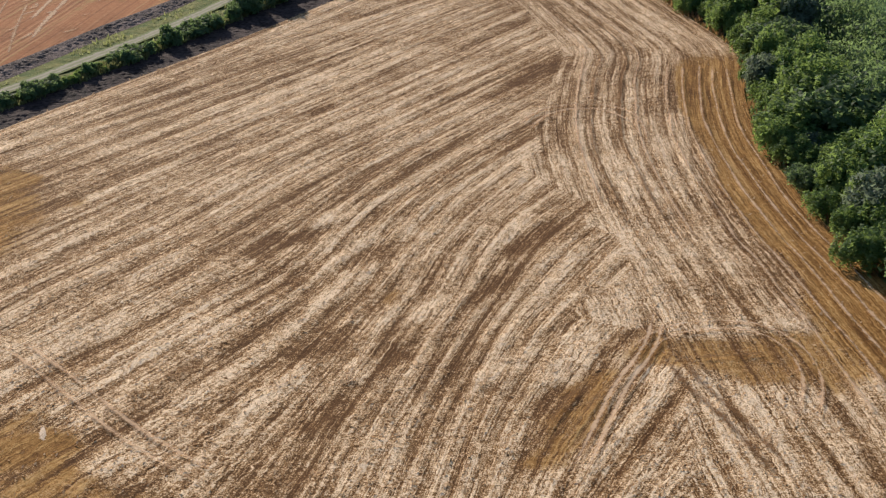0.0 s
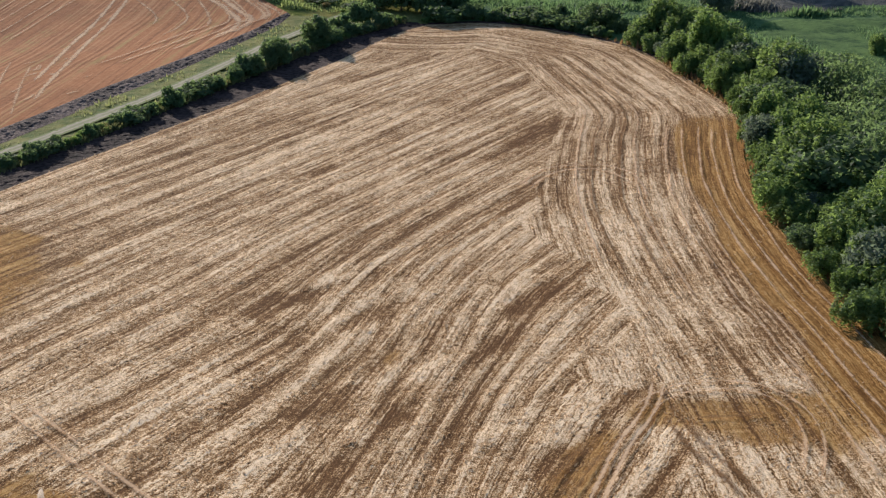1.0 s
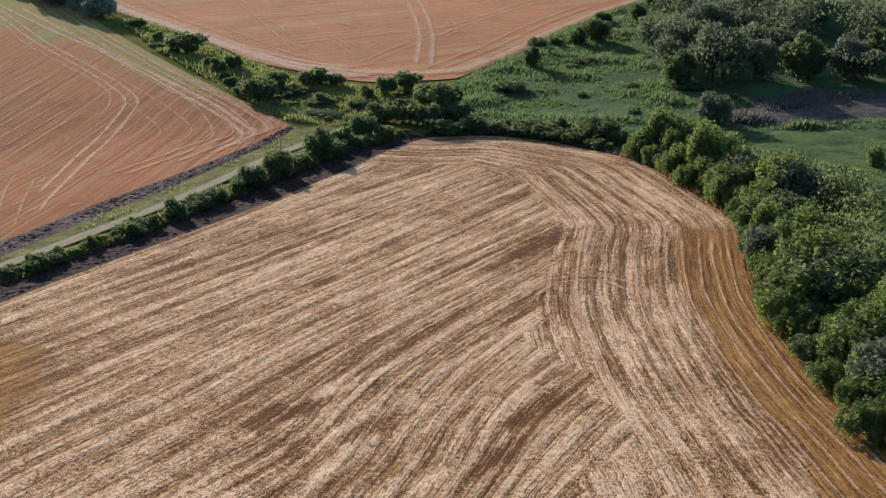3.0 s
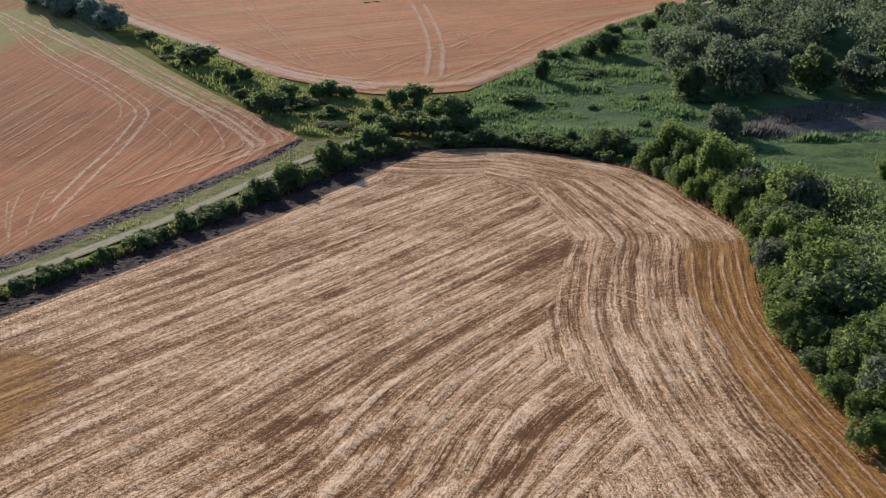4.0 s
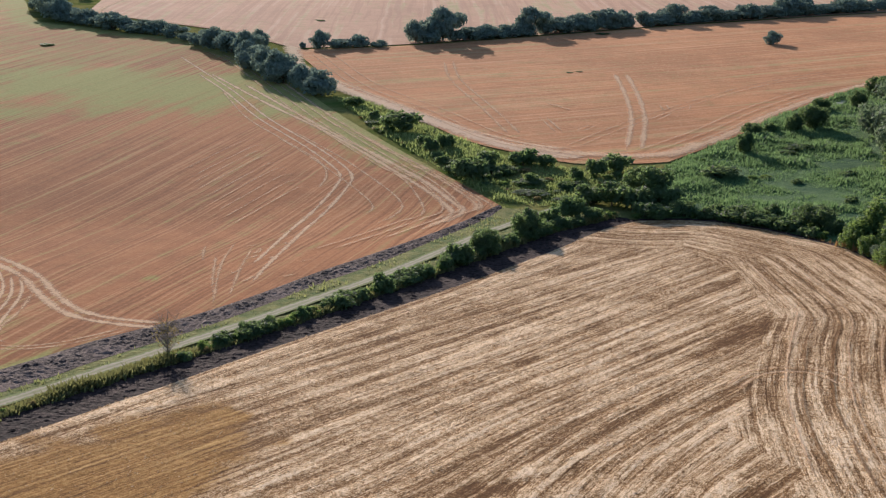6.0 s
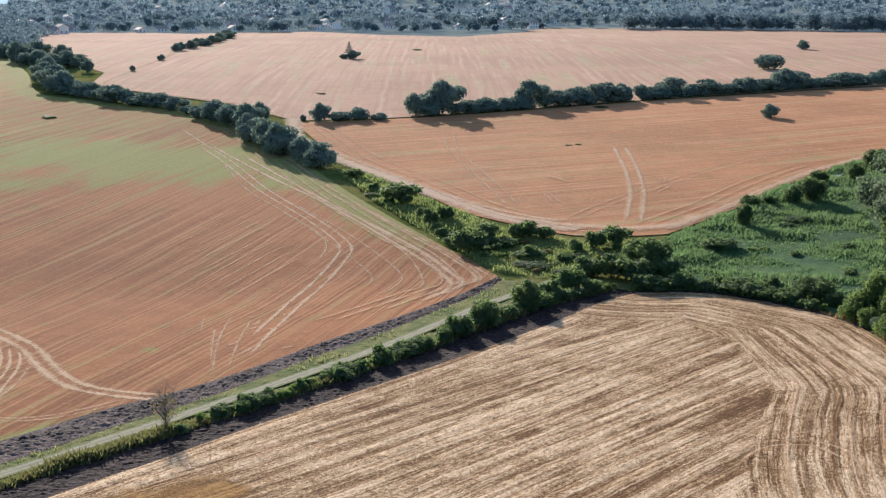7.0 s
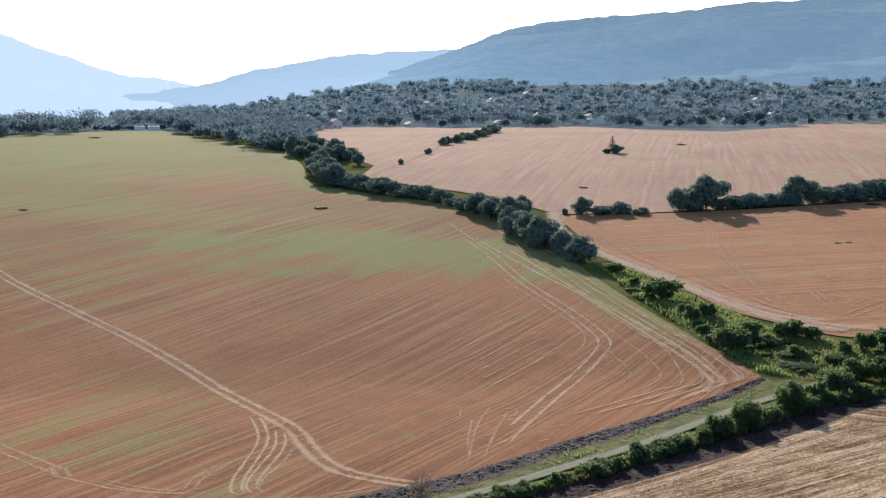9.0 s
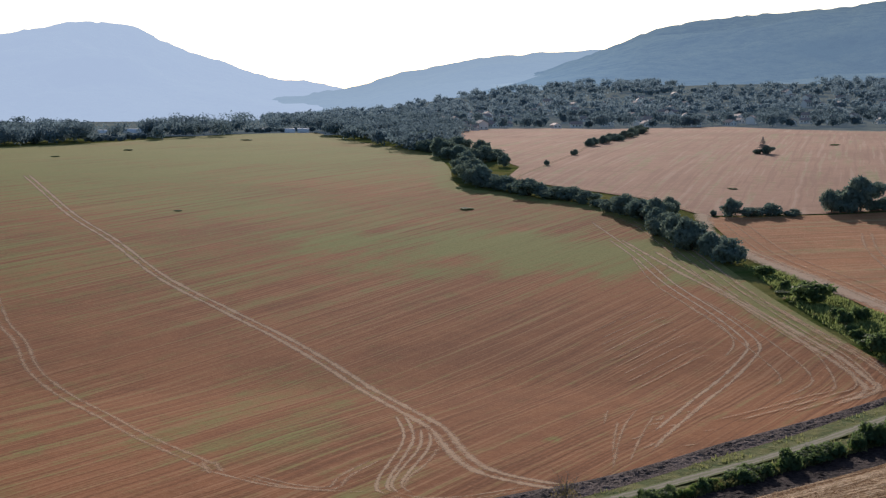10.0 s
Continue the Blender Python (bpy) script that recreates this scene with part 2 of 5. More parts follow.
# paled towards blue-grey: some haze is painted into this leaf colour
M_LEAF_HEDGE = leaves("hedge_leaves_hazed", (0.145, 0.195, 0.175), (0.21, 0.275, 0.24), (0.28, 0.365, 0.26), 0.0, 1.0, 0.0, 0.38)
M_LEAF_GREY = leaves("willow_leaves", (0.075, 0.106, 0.072), (0.15, 0.19, 0.13), (0.25, 0.31, 0.17))
M_LEAF_WOOD = leaves("wood_leaves", (0.055, 0.083, 0.055), (0.11, 0.148, 0.092), (0.25, 0.33, 0.16))
M_LEAF_DRY = leaves("dry_leaves", (0.14, 0.12, 0.05), (0.28, 0.23, 0.11), (0.36, 0.28, 0.10))
M_BLADE = leaves("meadow_blades", (0.06, 0.125, 0.055), (0.145, 0.225, 0.10), (0.28, 0.42, 0.15), 0.07)
M_BLADE_DRY = leaves("verge_blades", (0.12, 0.15, 0.05), (0.30, 0.30, 0.13), (0.42, 0.44, 0.16))
M_BLADE_BANK = leaves("bank_blades", (0.085, 0.095, 0.035), (0.23, 0.22, 0.09), (0.32, 0.32, 0.11))
M_BLADE_SCRUB = leaves("scrub_blades", (0.11, 0.15, 0.05), (0.26, 0.30, 0.11), (0.42, 0.50, 0.16))
M_PLASTER = plain("plaster", (0.76, 0.73, 0.68), (0.90, 0.88, 0.84), 0.6)
M_ROOF = plain("roof_tiles", (0.33, 0.25, 0.21), (0.48, 0.40, 0.36), 1.5)
M_GLASS = plain("dark_window_glass", (0.03, 0.035, 0.04), (0.06, 0.07, 0.08), 1.0, 0.15, 0.5)
M_WHITE = plain("white_sheeting", (0.78, 0.78, 0.76), (0.88, 0.88, 0.87), 0.5, 0.22)
# distance haze is painted into these two as pale blue leaf colours
M_WOODS_FAR = leaves("village_leaves_hazed", (0.165, 0.23, 0.265), (0.205, 0.28, 0.315), (0.19, 0.26, 0.29), 0.0, 1.0, 0.0, 0.5)
M_WOODS_FARTHER = leaves("hillside_leaves_hazed", (0.20, 0.27, 0.31), (0.27, 0.35, 0.39), (0.25, 0.33, 0.37), 0.0, 1.0, 0.0, 0.5)
# these four glow: bluish emission paints in the distance haze
M_SLOPE = distant_wood("glow_hazed_gardens", (0.05, 0.062, 0.045), (0.19, 0.19, 0.12), (0.30, 0.39, 0.47), 0.17)
M_HILL_MID = distant_wood("glow_hazed_middle_hill", (0.02, 0.034, 0.02), (0.06, 0.075, 0.04), (0.40, 0.49, 0.57), 0.82, True)
M_HILL_NEAR = distant_wood("glow_hazed_hill", (0.012, 0.022, 0.014), (0.10, 0.12, 0.07), (0.26, 0.36, 0.46), 0.52, True)
M_HILL_FAR = distant_wood("glow_hazed_far_hill", (0.018, 0.03, 0.02), (0.05, 0.065, 0.04), (0.48, 0.545, 0.62), 1.02)

# ---- shape helpers ----


def vnoise(x, y, size, seed=0):
    """Smooth value noise from 0 to 1 over arrays of metres."""
    x, y = np.asarray(x, float) / size, np.asarray(y, float) / size
    i, j = np.floor(x).astype(int), np.floor(y).astype(int)
    fx, fy = x - i, y - j
    fx, fy = fx * fx * (3 - 2 * fx), fy * fy * (3 - 2 * fy)

    def h(a, b):
        v = np.sin(a * 127.1 + b * 311.7 + seed * 74.7) * 43758.5453
        return v - np.floor(v)

    return (h(i, j) * (1 - fx) + h(i + 1, j) * fx) * (1 - fy) + (h(i, j + 1) * (1 - fx) + h(i + 1, j + 1) * fx) * fy


def rise(a, b, x):
    t = np.clip((np.asarray(x, float) - a) / (b - a), 0, 1)
    return t * t * (3 - 2 * t)


def land(x, y):
    """Height of the land: flat valley floor, rising to the village and the foot of the hills."""
    d = np.hypot(x, y)
    return 50 * (1 - np.exp(-(np.maximum(d - 300, 0) / 450) ** 1.2)) + 60 * rise(1300, 2400, d) * rise(-34, -19, np.degrees(np.arctan2(x, y)))


def smooth(points, step):
    """Catmull-Rom curve through points, sampled about every step metres."""
    p = np.array(points, float)
    p = np.vstack([2 * p[0] - p[1], p, 2 * p[-1] - p[-2]])
    out = []
    for a, b, c, d in zip(p, p[1:], p[2:], p[3:]):
        k = max(1, int(np.ceil(np.linalg.norm(c - b) / step)))
        t = (np.arange(k) / k)[:, None]
        out.append(0.5 * (2 * b + (c - a) * t + (2 * a - 5 * b + 4 * c - d) * t * t + (3 * b - a - 3 * c + d) * t ** 3))
    return np.vstack(out + [p[-2:-1]])


def even(curve, count):
    """A curve resampled at count even steps."""
    s = np.r_[0, np.cumsum(np.hypot(*np.diff(curve, axis=0).T))]
    q = np.linspace(0, s[-1], count)
    return np.c_[np.interp(q, s, curve[:, 0]), np.interp(q, s, curve[:, 1])]


def away(px, py, curve):
    """Distance of points from a curve."""
    best = np.full(len(px), 1e9)
    for (ax, ay), (bx, by) in zip(curve, curve[1:]):
        dx, dy = bx - ax, by - ay
        t = np.clip(((px - ax) * dx + (py - ay) * dy) / (dx * dx + dy * dy + 1e-9), 0, 1)
        best = np.minimum(best, np.hypot(px - ax - t * dx, py - ay - t * dy))
    return best


def inside(px, py, poly):
    px, py = np.asarray(px, float), np.asarray(py, float)
    hit = np.zeros(px.shape, bool)
    for (ax, ay), (bx, by) in zip(poly, np.roll(poly, -1, axis=0)):
        hit ^= ((ay > py) != (by > py)) & (px < (bx - ax) * (py - ay) / (by - ay + 1e-12) + ax)
    return hit


def mesh_of(name, verts, faces, material, smooth_faces=False):
    me = bpy.data.meshes.new(name)
    me.from_pydata(np.asarray(verts, float).tolist(), [], faces if isinstance(faces, list) else faces.tolist())
    me.materials.append(material)
    if smooth_faces:
        me.polygons.foreach_set("use_smooth", np.ones(len(me.polygons), bool))
    me.update()
    return me


def give(me, name, values):
    me.attributes.new(name, "FLOAT", "POINT").data.foreach_set("value", np.asarray(values, np.float32))


def part(name, me, parent, label=""):
    ob = new(name, me)
    ob.parent = parent
    return tagged(ob, label)


def sheet(poly, px, py):
    """Triangles that fill a polygon, through the given inner points. Returns x, y and faces."""
    poly = np.asarray(poly, float)
    keep = inside(px, py, poly) & (away(px, py, np.vstack([poly, poly[:1]])) > 0.3)
    pts = np.vstack([poly, np.c_[px[keep], py[keep]]])
    k = len(poly)
    out = delaunay_2d_cdt([Vector(q) for q in pts], [(i, (i + 1) % k) for i in range(k)], [list(range(k))], 1, 1e-4)
    v = np.array([(q.x, q.y) for q in out[0]])
    return v[:, 0], v[:, 1], [list(f) for f in out[2]]


def fan_points(a0, a1, da, d0, d1, ratio):
    """Points in rings about the eye, closer together near by."""
    d = d0 * ratio ** np.arange(int(np.log(d1 / d0) / np.log(ratio)) + 1)
    a = np.radians(np.arange(a0, a1, da))
    dd, aa = np.meshgrid(d, a)
    aa = aa + (np.arange(len(d)) % 2) * np.radians(da) / 2
    return (dd * np.sin(aa)).ravel(), (dd * np.cos(aa)).ravel()


def ribbon(left, right, across, lift, relief=0.0, grain=1.0, seed=0):
    """A strip between two curves of equal length, laid on the land."""
    k = len(left)
    t = np.linspace(0, 1, across + 1)[None, :, None]
    g = left[:, None] * (1 - t) + right[:, None] * t
    x, y = g[..., 0].ravel(), g[..., 1].ravel()
    edge = np.tile(np.minimum(t[0, :, 0], 1 - t[0, :, 0]) * 2, k)
    z = land(x, y) + lift
    if relief:
        z = z + relief * (vnoise(x, y, grain, seed) + 0.6 * vnoise(x, y, grain * 0.45, seed + 1) - 0.6) * np.minimum(1, edge * 3)
    w = across + 1
    i = (np.arange(k - 1)[:, None] * w + np.arange(across)[None, :]).ravel()
    return np.c_[x, y, z], np.c_[i, i + 1, i + w + 1, i + w], edge


def offset(curve, d):
    t = np.gradient(curve, axis=0)
    t /= np.linalg.norm(t, axis=1)[:, None] + 1e-9
    return curve + d * np.c_[t[:, 1], -t[:, 0]]


# ---- the land ----
radii = np.r_[0.0, 4 * 1.022 ** np.arange(330)]
radii = radii[radii < 4950]
angles = np.radians(np.r_[np.arange(-60, 30, 1.0), np.arange(30, 300, 5.0)])
rr, aa = np.meshgrid(radii[1:], angles)
gx, gy = (rr * np.sin(aa)).ravel(), (rr * np.cos(aa)).ravel()
k = len(radii) - 1
faces = []
for i in range(len(angles)):
    j = (i + 1) % len(angles)
    faces += [[i * k + q, j * k + q, j * k + q + 1, i * k + q + 1] for q in range(k - 1)]
    faces.append([i * k, len(gx), j * k])
gz = land(np.r_[gx, 0], np.r_[gy, 0]) - 0.15
ground = new("ground", mesh_of("ground", np.c_[np.r_[gx, 0], np.r_[gy, 0], gz], [f[::-1] for f in faces], M_LAND, True))
give(ground.data, "wooded", rise(1120, 1260, np.hypot(np.r_[gx, 0], np.r_[gy, 0])))
tagged(ground, "rough dry grassland under and between the fields", "ground", kind="structure")

va, vd = np.meshgrid(np.radians(np.arange(-58, 28, 0.8)), np.arange(1130, 2460, 30.0), indexing="ij")
vx, vy = vd * np.sin(va), vd * np.cos(va)
w = vd.shape[1]
i = (np.arange(vd.shape[0] - 1)[:, None] * w + np.arange(w - 1)[None, :]).ravel()
# the slope's haze is emission in its material
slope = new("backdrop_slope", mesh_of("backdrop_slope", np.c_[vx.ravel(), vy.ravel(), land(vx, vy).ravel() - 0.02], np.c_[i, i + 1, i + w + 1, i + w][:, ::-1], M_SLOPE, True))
tagged(slope, "gardens and orchards on the slope round the village, haze painted as glow", "ground", kind="structure")

# field and track outlines, in metres from the point below the eye
WEST = smooth([(-161, -20), (-118, 70), (-75.3, 157.1), (-67.5, 172.3), (-57.5, 193), (-37.9, 230.4), (-21.0, 266), (-10.6, 291.6), (-3.4, 302.4)], 2.0)
EAST = smooth([(-3.4, 302.4), (9.2, 303.9), (21.5, 298.5), (34.8, 284.6), (40.5, 274.5), (44.4, 256.2), (49.2, 228), (46.0, 204.7), (43.6, 182.4), (43.7, 164), (44.8, 147.1), (46.5, 133.9), (51, 90), (58, 30), (66, -50)], 2.0)
HEDGE_FOOT = smooth([(-170, -15), (-127, 75), (-84.3, 156.8), (-75.9, 172.8), (-65.8, 191.3), (-54.2, 214.5), (-40.3, 244.7), (-31.5, 265.3), (-21.5, 286.3), (-9, 305)], 2.0)
ROAD = smooth([(-172, -5), (-130, 78), (-86.4, 160.8), (-78.1, 178), (-72.8, 189), (-62.7, 210.6), (-56.6, 224.5), (-49.9, 240.1), (-42.8, 260), (-34.6, 284), (-24.5, 306), (-13.7, 317.5)], 2.0)
GREY_OUT = smooth([(-181, 5), (-139, 90), (-93.9, 175.4), (-84.9, 194.2), (-74.5, 211.4), (-67.6, 227.4), (-61.6, 244.4), (-54.4, 261.7), (-46.4, 282.2), (-38.2, 306), (-35.5, 312.5)], 2.0)
GREY_IN = smooth([(-176, 0), (-134, 82), (-88.9, 165.7), (-80.6, 183.9), (-70.8, 204), (-65, 218.8), (-59.3, 235.1), (-52.4, 252.1), (-45.1, 274.1), (-37.2, 298.5), (-34.5, 310)], 2.0)
LEFT_EAST = smooth([(-35.5, 312.5), (-47.7, 332.6), (-69.7, 366.7), (-95.2, 408.3), (-122.1, 456.5), (-154.9, 512.9), (-188, 546), (-212.5, 556.8), (-246.5, 574), (-276.7, 591.5), (-322.1, 676.2), (-374.2, 764.3)], 8.0)

# the near field, with real windrows


STRAW_SPILLS = [(-12.9, 151.0, 1.5, 4.0), (-14.5, 109.8, 1.2, 4.0), (-17.2, 105.5, 1.0, 3.0), (-22.8, 121, 1.4, 4.0), (9, 148, 1.3, 5.0), (12, 177.7, 1.3, 6), (-7.5, 112.8, 1.5, 3.5),
                (-10.5, 140, 0.9, 6), (5.2, 113, 1.3, 4), (-31, 136, 1.4, 5), (-60, 176, 1.6, 4), (-2, 125, 1.2, 4)]
BARE_SPOTS = [(-19.3, 142.6, 2.6, 5), (-8.3, 139.3, 1.8, 6), (10.7, 145.5, 1.7, 7), (-12, 118, 1.8, 5), (-9.5, 104.6, 1.8, 4), (-4.4, 115.2, 1.3, 4), (8.8, 106.8, 1.0, 4), (-17.7, 193.1, 1.2, 3), (19, 120.4, 1.0, 2.5), (-14.5, 146.5, 1.5, 3.5), (5, 131, 1.2, 6), (15, 214, 2.4, 12)]
GOLD_WEST = [(-90, 140), (-76.5, 149), (-66, 158), (-54.3, 167), (-45, 152.5), (-50.1, 138), (-54.1, 128), (-63, 118), (-90, 118)]
GOLD_EAST = [(20, 120.5), (36.3, 121.2), (46, 118), (46, 106), (39.5, 109.6), (26.2, 111.5), (18, 114.5)]
GOLD_LANE = [(6.3, 96.6), (10.4, 96.0), (13.4, 104), (16.6, 112.9), (12.9, 113.3), (8.6, 103.3)]
GOLD_CORNER = [(-45, 104), (-36, 103.5), (-31, 99.5), (-24, 95.5), (-17, 92.5), (-20, 84), (-45, 84)]
GOLD_MID = [(-7.5, 127), (-3.2, 138.5), (-0.7, 137.4), (-4.9, 126.3)]


def golden(x, y):
    """Where the stubble stands clean and golden, without straw."""
    de = away(x, y, EAST)
    g = rise(12.5, 9.0, de + 3 * vnoise(x, y, 9, 2)) * rise(232, 216, y)
    for patch, depth, most in ((GOLD_WEST, 5.0, 0.8), (GOLD_EAST, 2.0, 0.66), (GOLD_LANE, 1.6, 0.66), (GOLD_MID, 1.4, 0.6), (GOLD_CORNER, 5.0, 0.62)):
        patch = np.array(patch, float)
        d = away(x, y, np.vstack([patch, patch[:1]])) * np.where(inside(x, y, patch), 1, -1)
        g = np.maximum(g, most * rise(-depth, depth, d + depth * 2 * (vnoise(x, y, 4, 3) - 0.5)))
    g = np.maximum(g, rise(7, 3, np.hypot((x + 34) * 0.8, y - 99) + 3 * vnoise(x, y, 4, 3)))
    return np.clip(g, 0, 1)


# inner rows: every row keeps the place at which it crosses the middle of the field
row_x, row_y = np.arange(-140, 80, 1.5), np.arange(80, 312, 1.5)
qx, qy = np.meshgrid(row_x, row_y)
dw, de = away(qx.ravel(), qy.ravel(), WEST).reshape(qx.shape), away(qx.ravel(), qy.ravel(), EAST).reshape(qx.shape)
bend = 31.0 - 15.0 * rise(-26, -10, qx) * rise(176, 142, qy) * (1 - 0.65 * rise(0, 13, qx))
bend = bend + (11 * (vnoise(qx, qy, 22, 4) - 0.5) + 7 * (vnoise(qx, qy, 9, 14) - 0.5)) * rise(24, 50, dw) * rise(190, 150, qy) + 4 * (vnoise(qx, qy, 30, 5) - 0.5)
lean_x = np.tan(np.radians(bend)) * 1.5
row_at = np.zeros_like(qx)
mid_row = len(row_y) // 2 - 8
row_at[mid_row] = row_x
for j in range(mid_row, 0, -1):
    row_at[j - 1] = np.interp(row_x + lean_x[j - 1], row_x, row_at[j])
    row_at[j - 1] += np.minimum(0, row_x + lean_x[j - 1] - row_x[0]) + np.maximum(0, row_x + lean_x[j - 1] - row_x[-1])
for j in range(mid_row, len(row_y) - 1):
    row_at[j + 1] = np.interp(row_x - lean_x[j + 1], row_x, row_at[j])
    row_at[j + 1] += np.minimum(0, row_x - lean_x[j + 1] - row_x[0]) + np.maximum(0, row_x - lean_x[j + 1] - row_x[-1])


def row_place(x, y):
    """Which inner row runs through here."""
    i, j = np.clip((x - row_x[0]) / 1.5, 0, len(row_x) - 1.01), np.clip((y - row_y[0]) / 1.5, 0, len(row_y) - 1.01)
    a, b = i.astype(int), j.astype(int)
    i, j = i - a, j - b
    return (row_at[b, a] * (1 - i) + row_at[b, a + 1] * i) * (1 - j) + (row_at[b + 1, a] * (1 - i) + row_at[b + 1, a + 1] * i) * j


def ring_place(x, y):
    """Place along and distance from the eastern edge."""
    c = EAST[::2]
    k = np.concatenate([np.argmin((x[i:i + 4000, None] - c[None, :, 0]) ** 2 + (y[i:i + 4000, None] - c[None, :, 1]) ** 2, axis=1) for i in range(0, len(x), 4000)])
    t = np.gradient(c, axis=0)[k]
    return k * 4.0 + ((x - c[k, 0]) * t[:, 0] + (y - c[k, 1]) * t[:, 1]) / np.hypot(t[:, 0], t[:, 1]), away(x, y, EAST)


def straw_pile(x, y):
    """Thickness of straw from 0 to 1, and the coordinates of rows and rings."""
    r0, a0 = row_place(x, y) * 0.86, y * 1.12
    a1, r1 = ring_place(x, y)
    ring = r1
    head = rise(30, 27, r1 + (5 + 6 * rise(210, 170, y)) * (vnoise(x, y, 14, 15) - 0.5) + 4 * (vnoise(x, y, 5, 16) - 0.5))
    west = away(x, y, WEST)
    head_w = rise(7.5, 5.5, west)
    r1, a1 = np.where(head_w > head, west + 200, r1), np.where(head_w > head, y, a1)
    head = np.maximum(head, head_w)

    def lay(r, a):
        r = r + 0.7 * (vnoise(x, y, 3.0, 21) - 0.5)
        swath = 0.5 + 0.5 * np.sin(2 * np.pi * (r / 3.4 + 1.3 * vnoise(r, a * 0.12, 8, 22)))
        return rise(0.22, 0.78, 0.28 * swath + 0.72 * (0.45 * vnoise(r * 12, a, 22, 23) + 0.3 * vnoise(r * 9, a, 8, 26) + 0.25 * vnoise(r * 20, a, 30, 29)))

    p = lay(r0, a0) * (1 - head) + lay(r1, a1) * head
    p = p * (0.5 + 0.5 * rise(0.2, 0.5, 0.6 * vnoise(x, y, 17, 24) + 0.4 * vnoise(x, y, 5, 25)))
    for patches, sign in ((STRAW_SPILLS, 1), (BARE_SPOTS, -1)):
        for cx, cy, w, l in patches:
            u, v = (x - cx) * 0.87 - (y - cy) * 0.5, (x - cx) * 0.5 + (y - cy) * 0.87
            p = p + sign * 0.8 * rise(1.35, 0.5, np.hypot(u / w, v / l) + 0.6 * (vnoise(x, y, 1.6, 27) - 0.5) + 0.5 * (vnoise(x, y, 0.8, 28) - 0.5))
    p = p + 0.45 * head * rise(9, 14, ring) * rise(225, 190, y) * vnoise(x, y, 12, 31)
    p = np.clip(p, -0.4, 1.2)
    return p * (1 - golden(x, y)), r0, a0, r1, a1, head


near_poly = np.vstack([even(WEST, 170), even(EAST, 180)[1:]])
near_poly = np.vstack([near_poly, [(-40, -60), (-120, -45)]])
u, v = np.meshgrid(np.arange(-90, 55, 0.55), np.arange(85, 306, 0.62))
px, py = (u + 0.27 * (np.arange(u.shape[0]) % 2)[:, None]).ravel(), v.ravel()
cu, cv = np.meshgrid(np.arange(-160, 70, 5.0), np.arange(-60, 84, 5.0))
x, y, faces = sheet(near_poly, np.r_[px, cu.ravel()], np.r_[py, cv.ravel()])
dw, de = away(x, y, WEST), away(x, y, EAST)
pile, r0, a0, r1, a1, head = straw_pile(x, y)
z = land(x, y) + 0.06 + (0.07 * vnoise(x, y, 1.1, 6) + 0.10 * vnoise(x, y, 3.0, 7) + 0.11 * np.clip(pile, 0, 0.9)) * rise(0, 2, np.minimum(dw, de))
near_field = new("field_near", mesh_of("field_near", np.c_[x, y, z], faces, M_NEAR, True))
for name, values in (("gold", golden(x, y)), ("pile", pile), ("row_in", r0), ("along_in", a0), ("row_out", r1), ("along_out", a1), ("headland", head)):
    give(near_field.data, name, values)
tagged(near_field, "harvested field of pale straw windrows on brown soil", "field", kind="structure")

# loose straw lying on the windrows, past counting
g = np.random.default_rng(8)
q = g.uniform((-88, 87), (50, 303), (190000, 2))
q = q[inside(q[:, 0], q[:, 1], near_poly)]
thick = straw_pile(q[:, 0], q[:, 1])[0]
q, thick = q[g.random(len(q)) < 0.015 + 0.6 * thick], None
count = len(q)
a = radians(28) + g.normal(size=count) * 0.7
s = g.uniform(0.10, 0.26, count)
along = np.c_[np.sin(a), np.cos(a), g.normal(size=count) * 0.25] * s[:, None]
side = np.c_[np.cos(a), -np.sin(a), g.normal(size=count) * 0.3] * (s * 0.38)[:, None]
c = np.c_[q, land(q[:, 0], q[:, 1]) + 0.12 + 0.07 * vnoise(q[:, 0], q[:, 1], 1.1, 6) + 0.10 * vnoise(q[:, 0], q[:, 1], 3.0, 7) + 0.11 * np.clip(straw_pile(q[:, 0], q[:, 1])[0], 0, 0.9)]
v = np.stack([c - along, c + side, c + along + (0, 0, 0.06), c - side], 1).reshape(-1, 3)
tagged(new("loose_straw", mesh_of("loose_straw", v, np.arange(count * 4).reshape(-1, 4), M_STRAW)), "loose pale straw lying on the windrows", "straw", kind="stuff")

# strips along its edge
v3, f3, e3 = ribbon(even(WEST, 760), even(HEDGE_FOOT, 760), 18, 0.07, 0.26, 0.62, 2)
tagged(new("ploughed_strip_near", mesh_of("ploughed_strip_near", v3, f3[:, ::-1], M_DARK)), "dark ploughed firebreak strip beside the straw field", "ploughed strip", kind="structure")
v3, f3, e3 = ribbon(even(GREY_IN, 1000), even(GREY_OUT, 1000), 20, 0.07, 0.36, 0.8, 4)
tagged(new("ploughed_strip_far", mesh_of("ploughed_strip_far", v3, f3[:, ::-1], M_GREY)), "grey cloddy ploughed strip beside the rusty stubble field", "ploughed strip", kind="structure")
c = offset(EAST[(EAST[:, 1] > 268)], -1.3)
v3, f3, e3 = ribbon(even(c, 90), even(offset(EAST[EAST[:, 1] > 268], 0.2), 90), 4, 0.09, 0.4, 0.7, 9)
tagged(new("soil_edge", mesh_of("soil_edge", v3, f3, M_DARK)), "dark reddish soil edge round the corner of the straw field", "ploughed strip", kind="structure")
v3, f3, e3 = ribbon(even(HEDGE_FOOT, 200), even(GREY_IN, 200), 8, 0.04, 0.3, 2.0, 11)
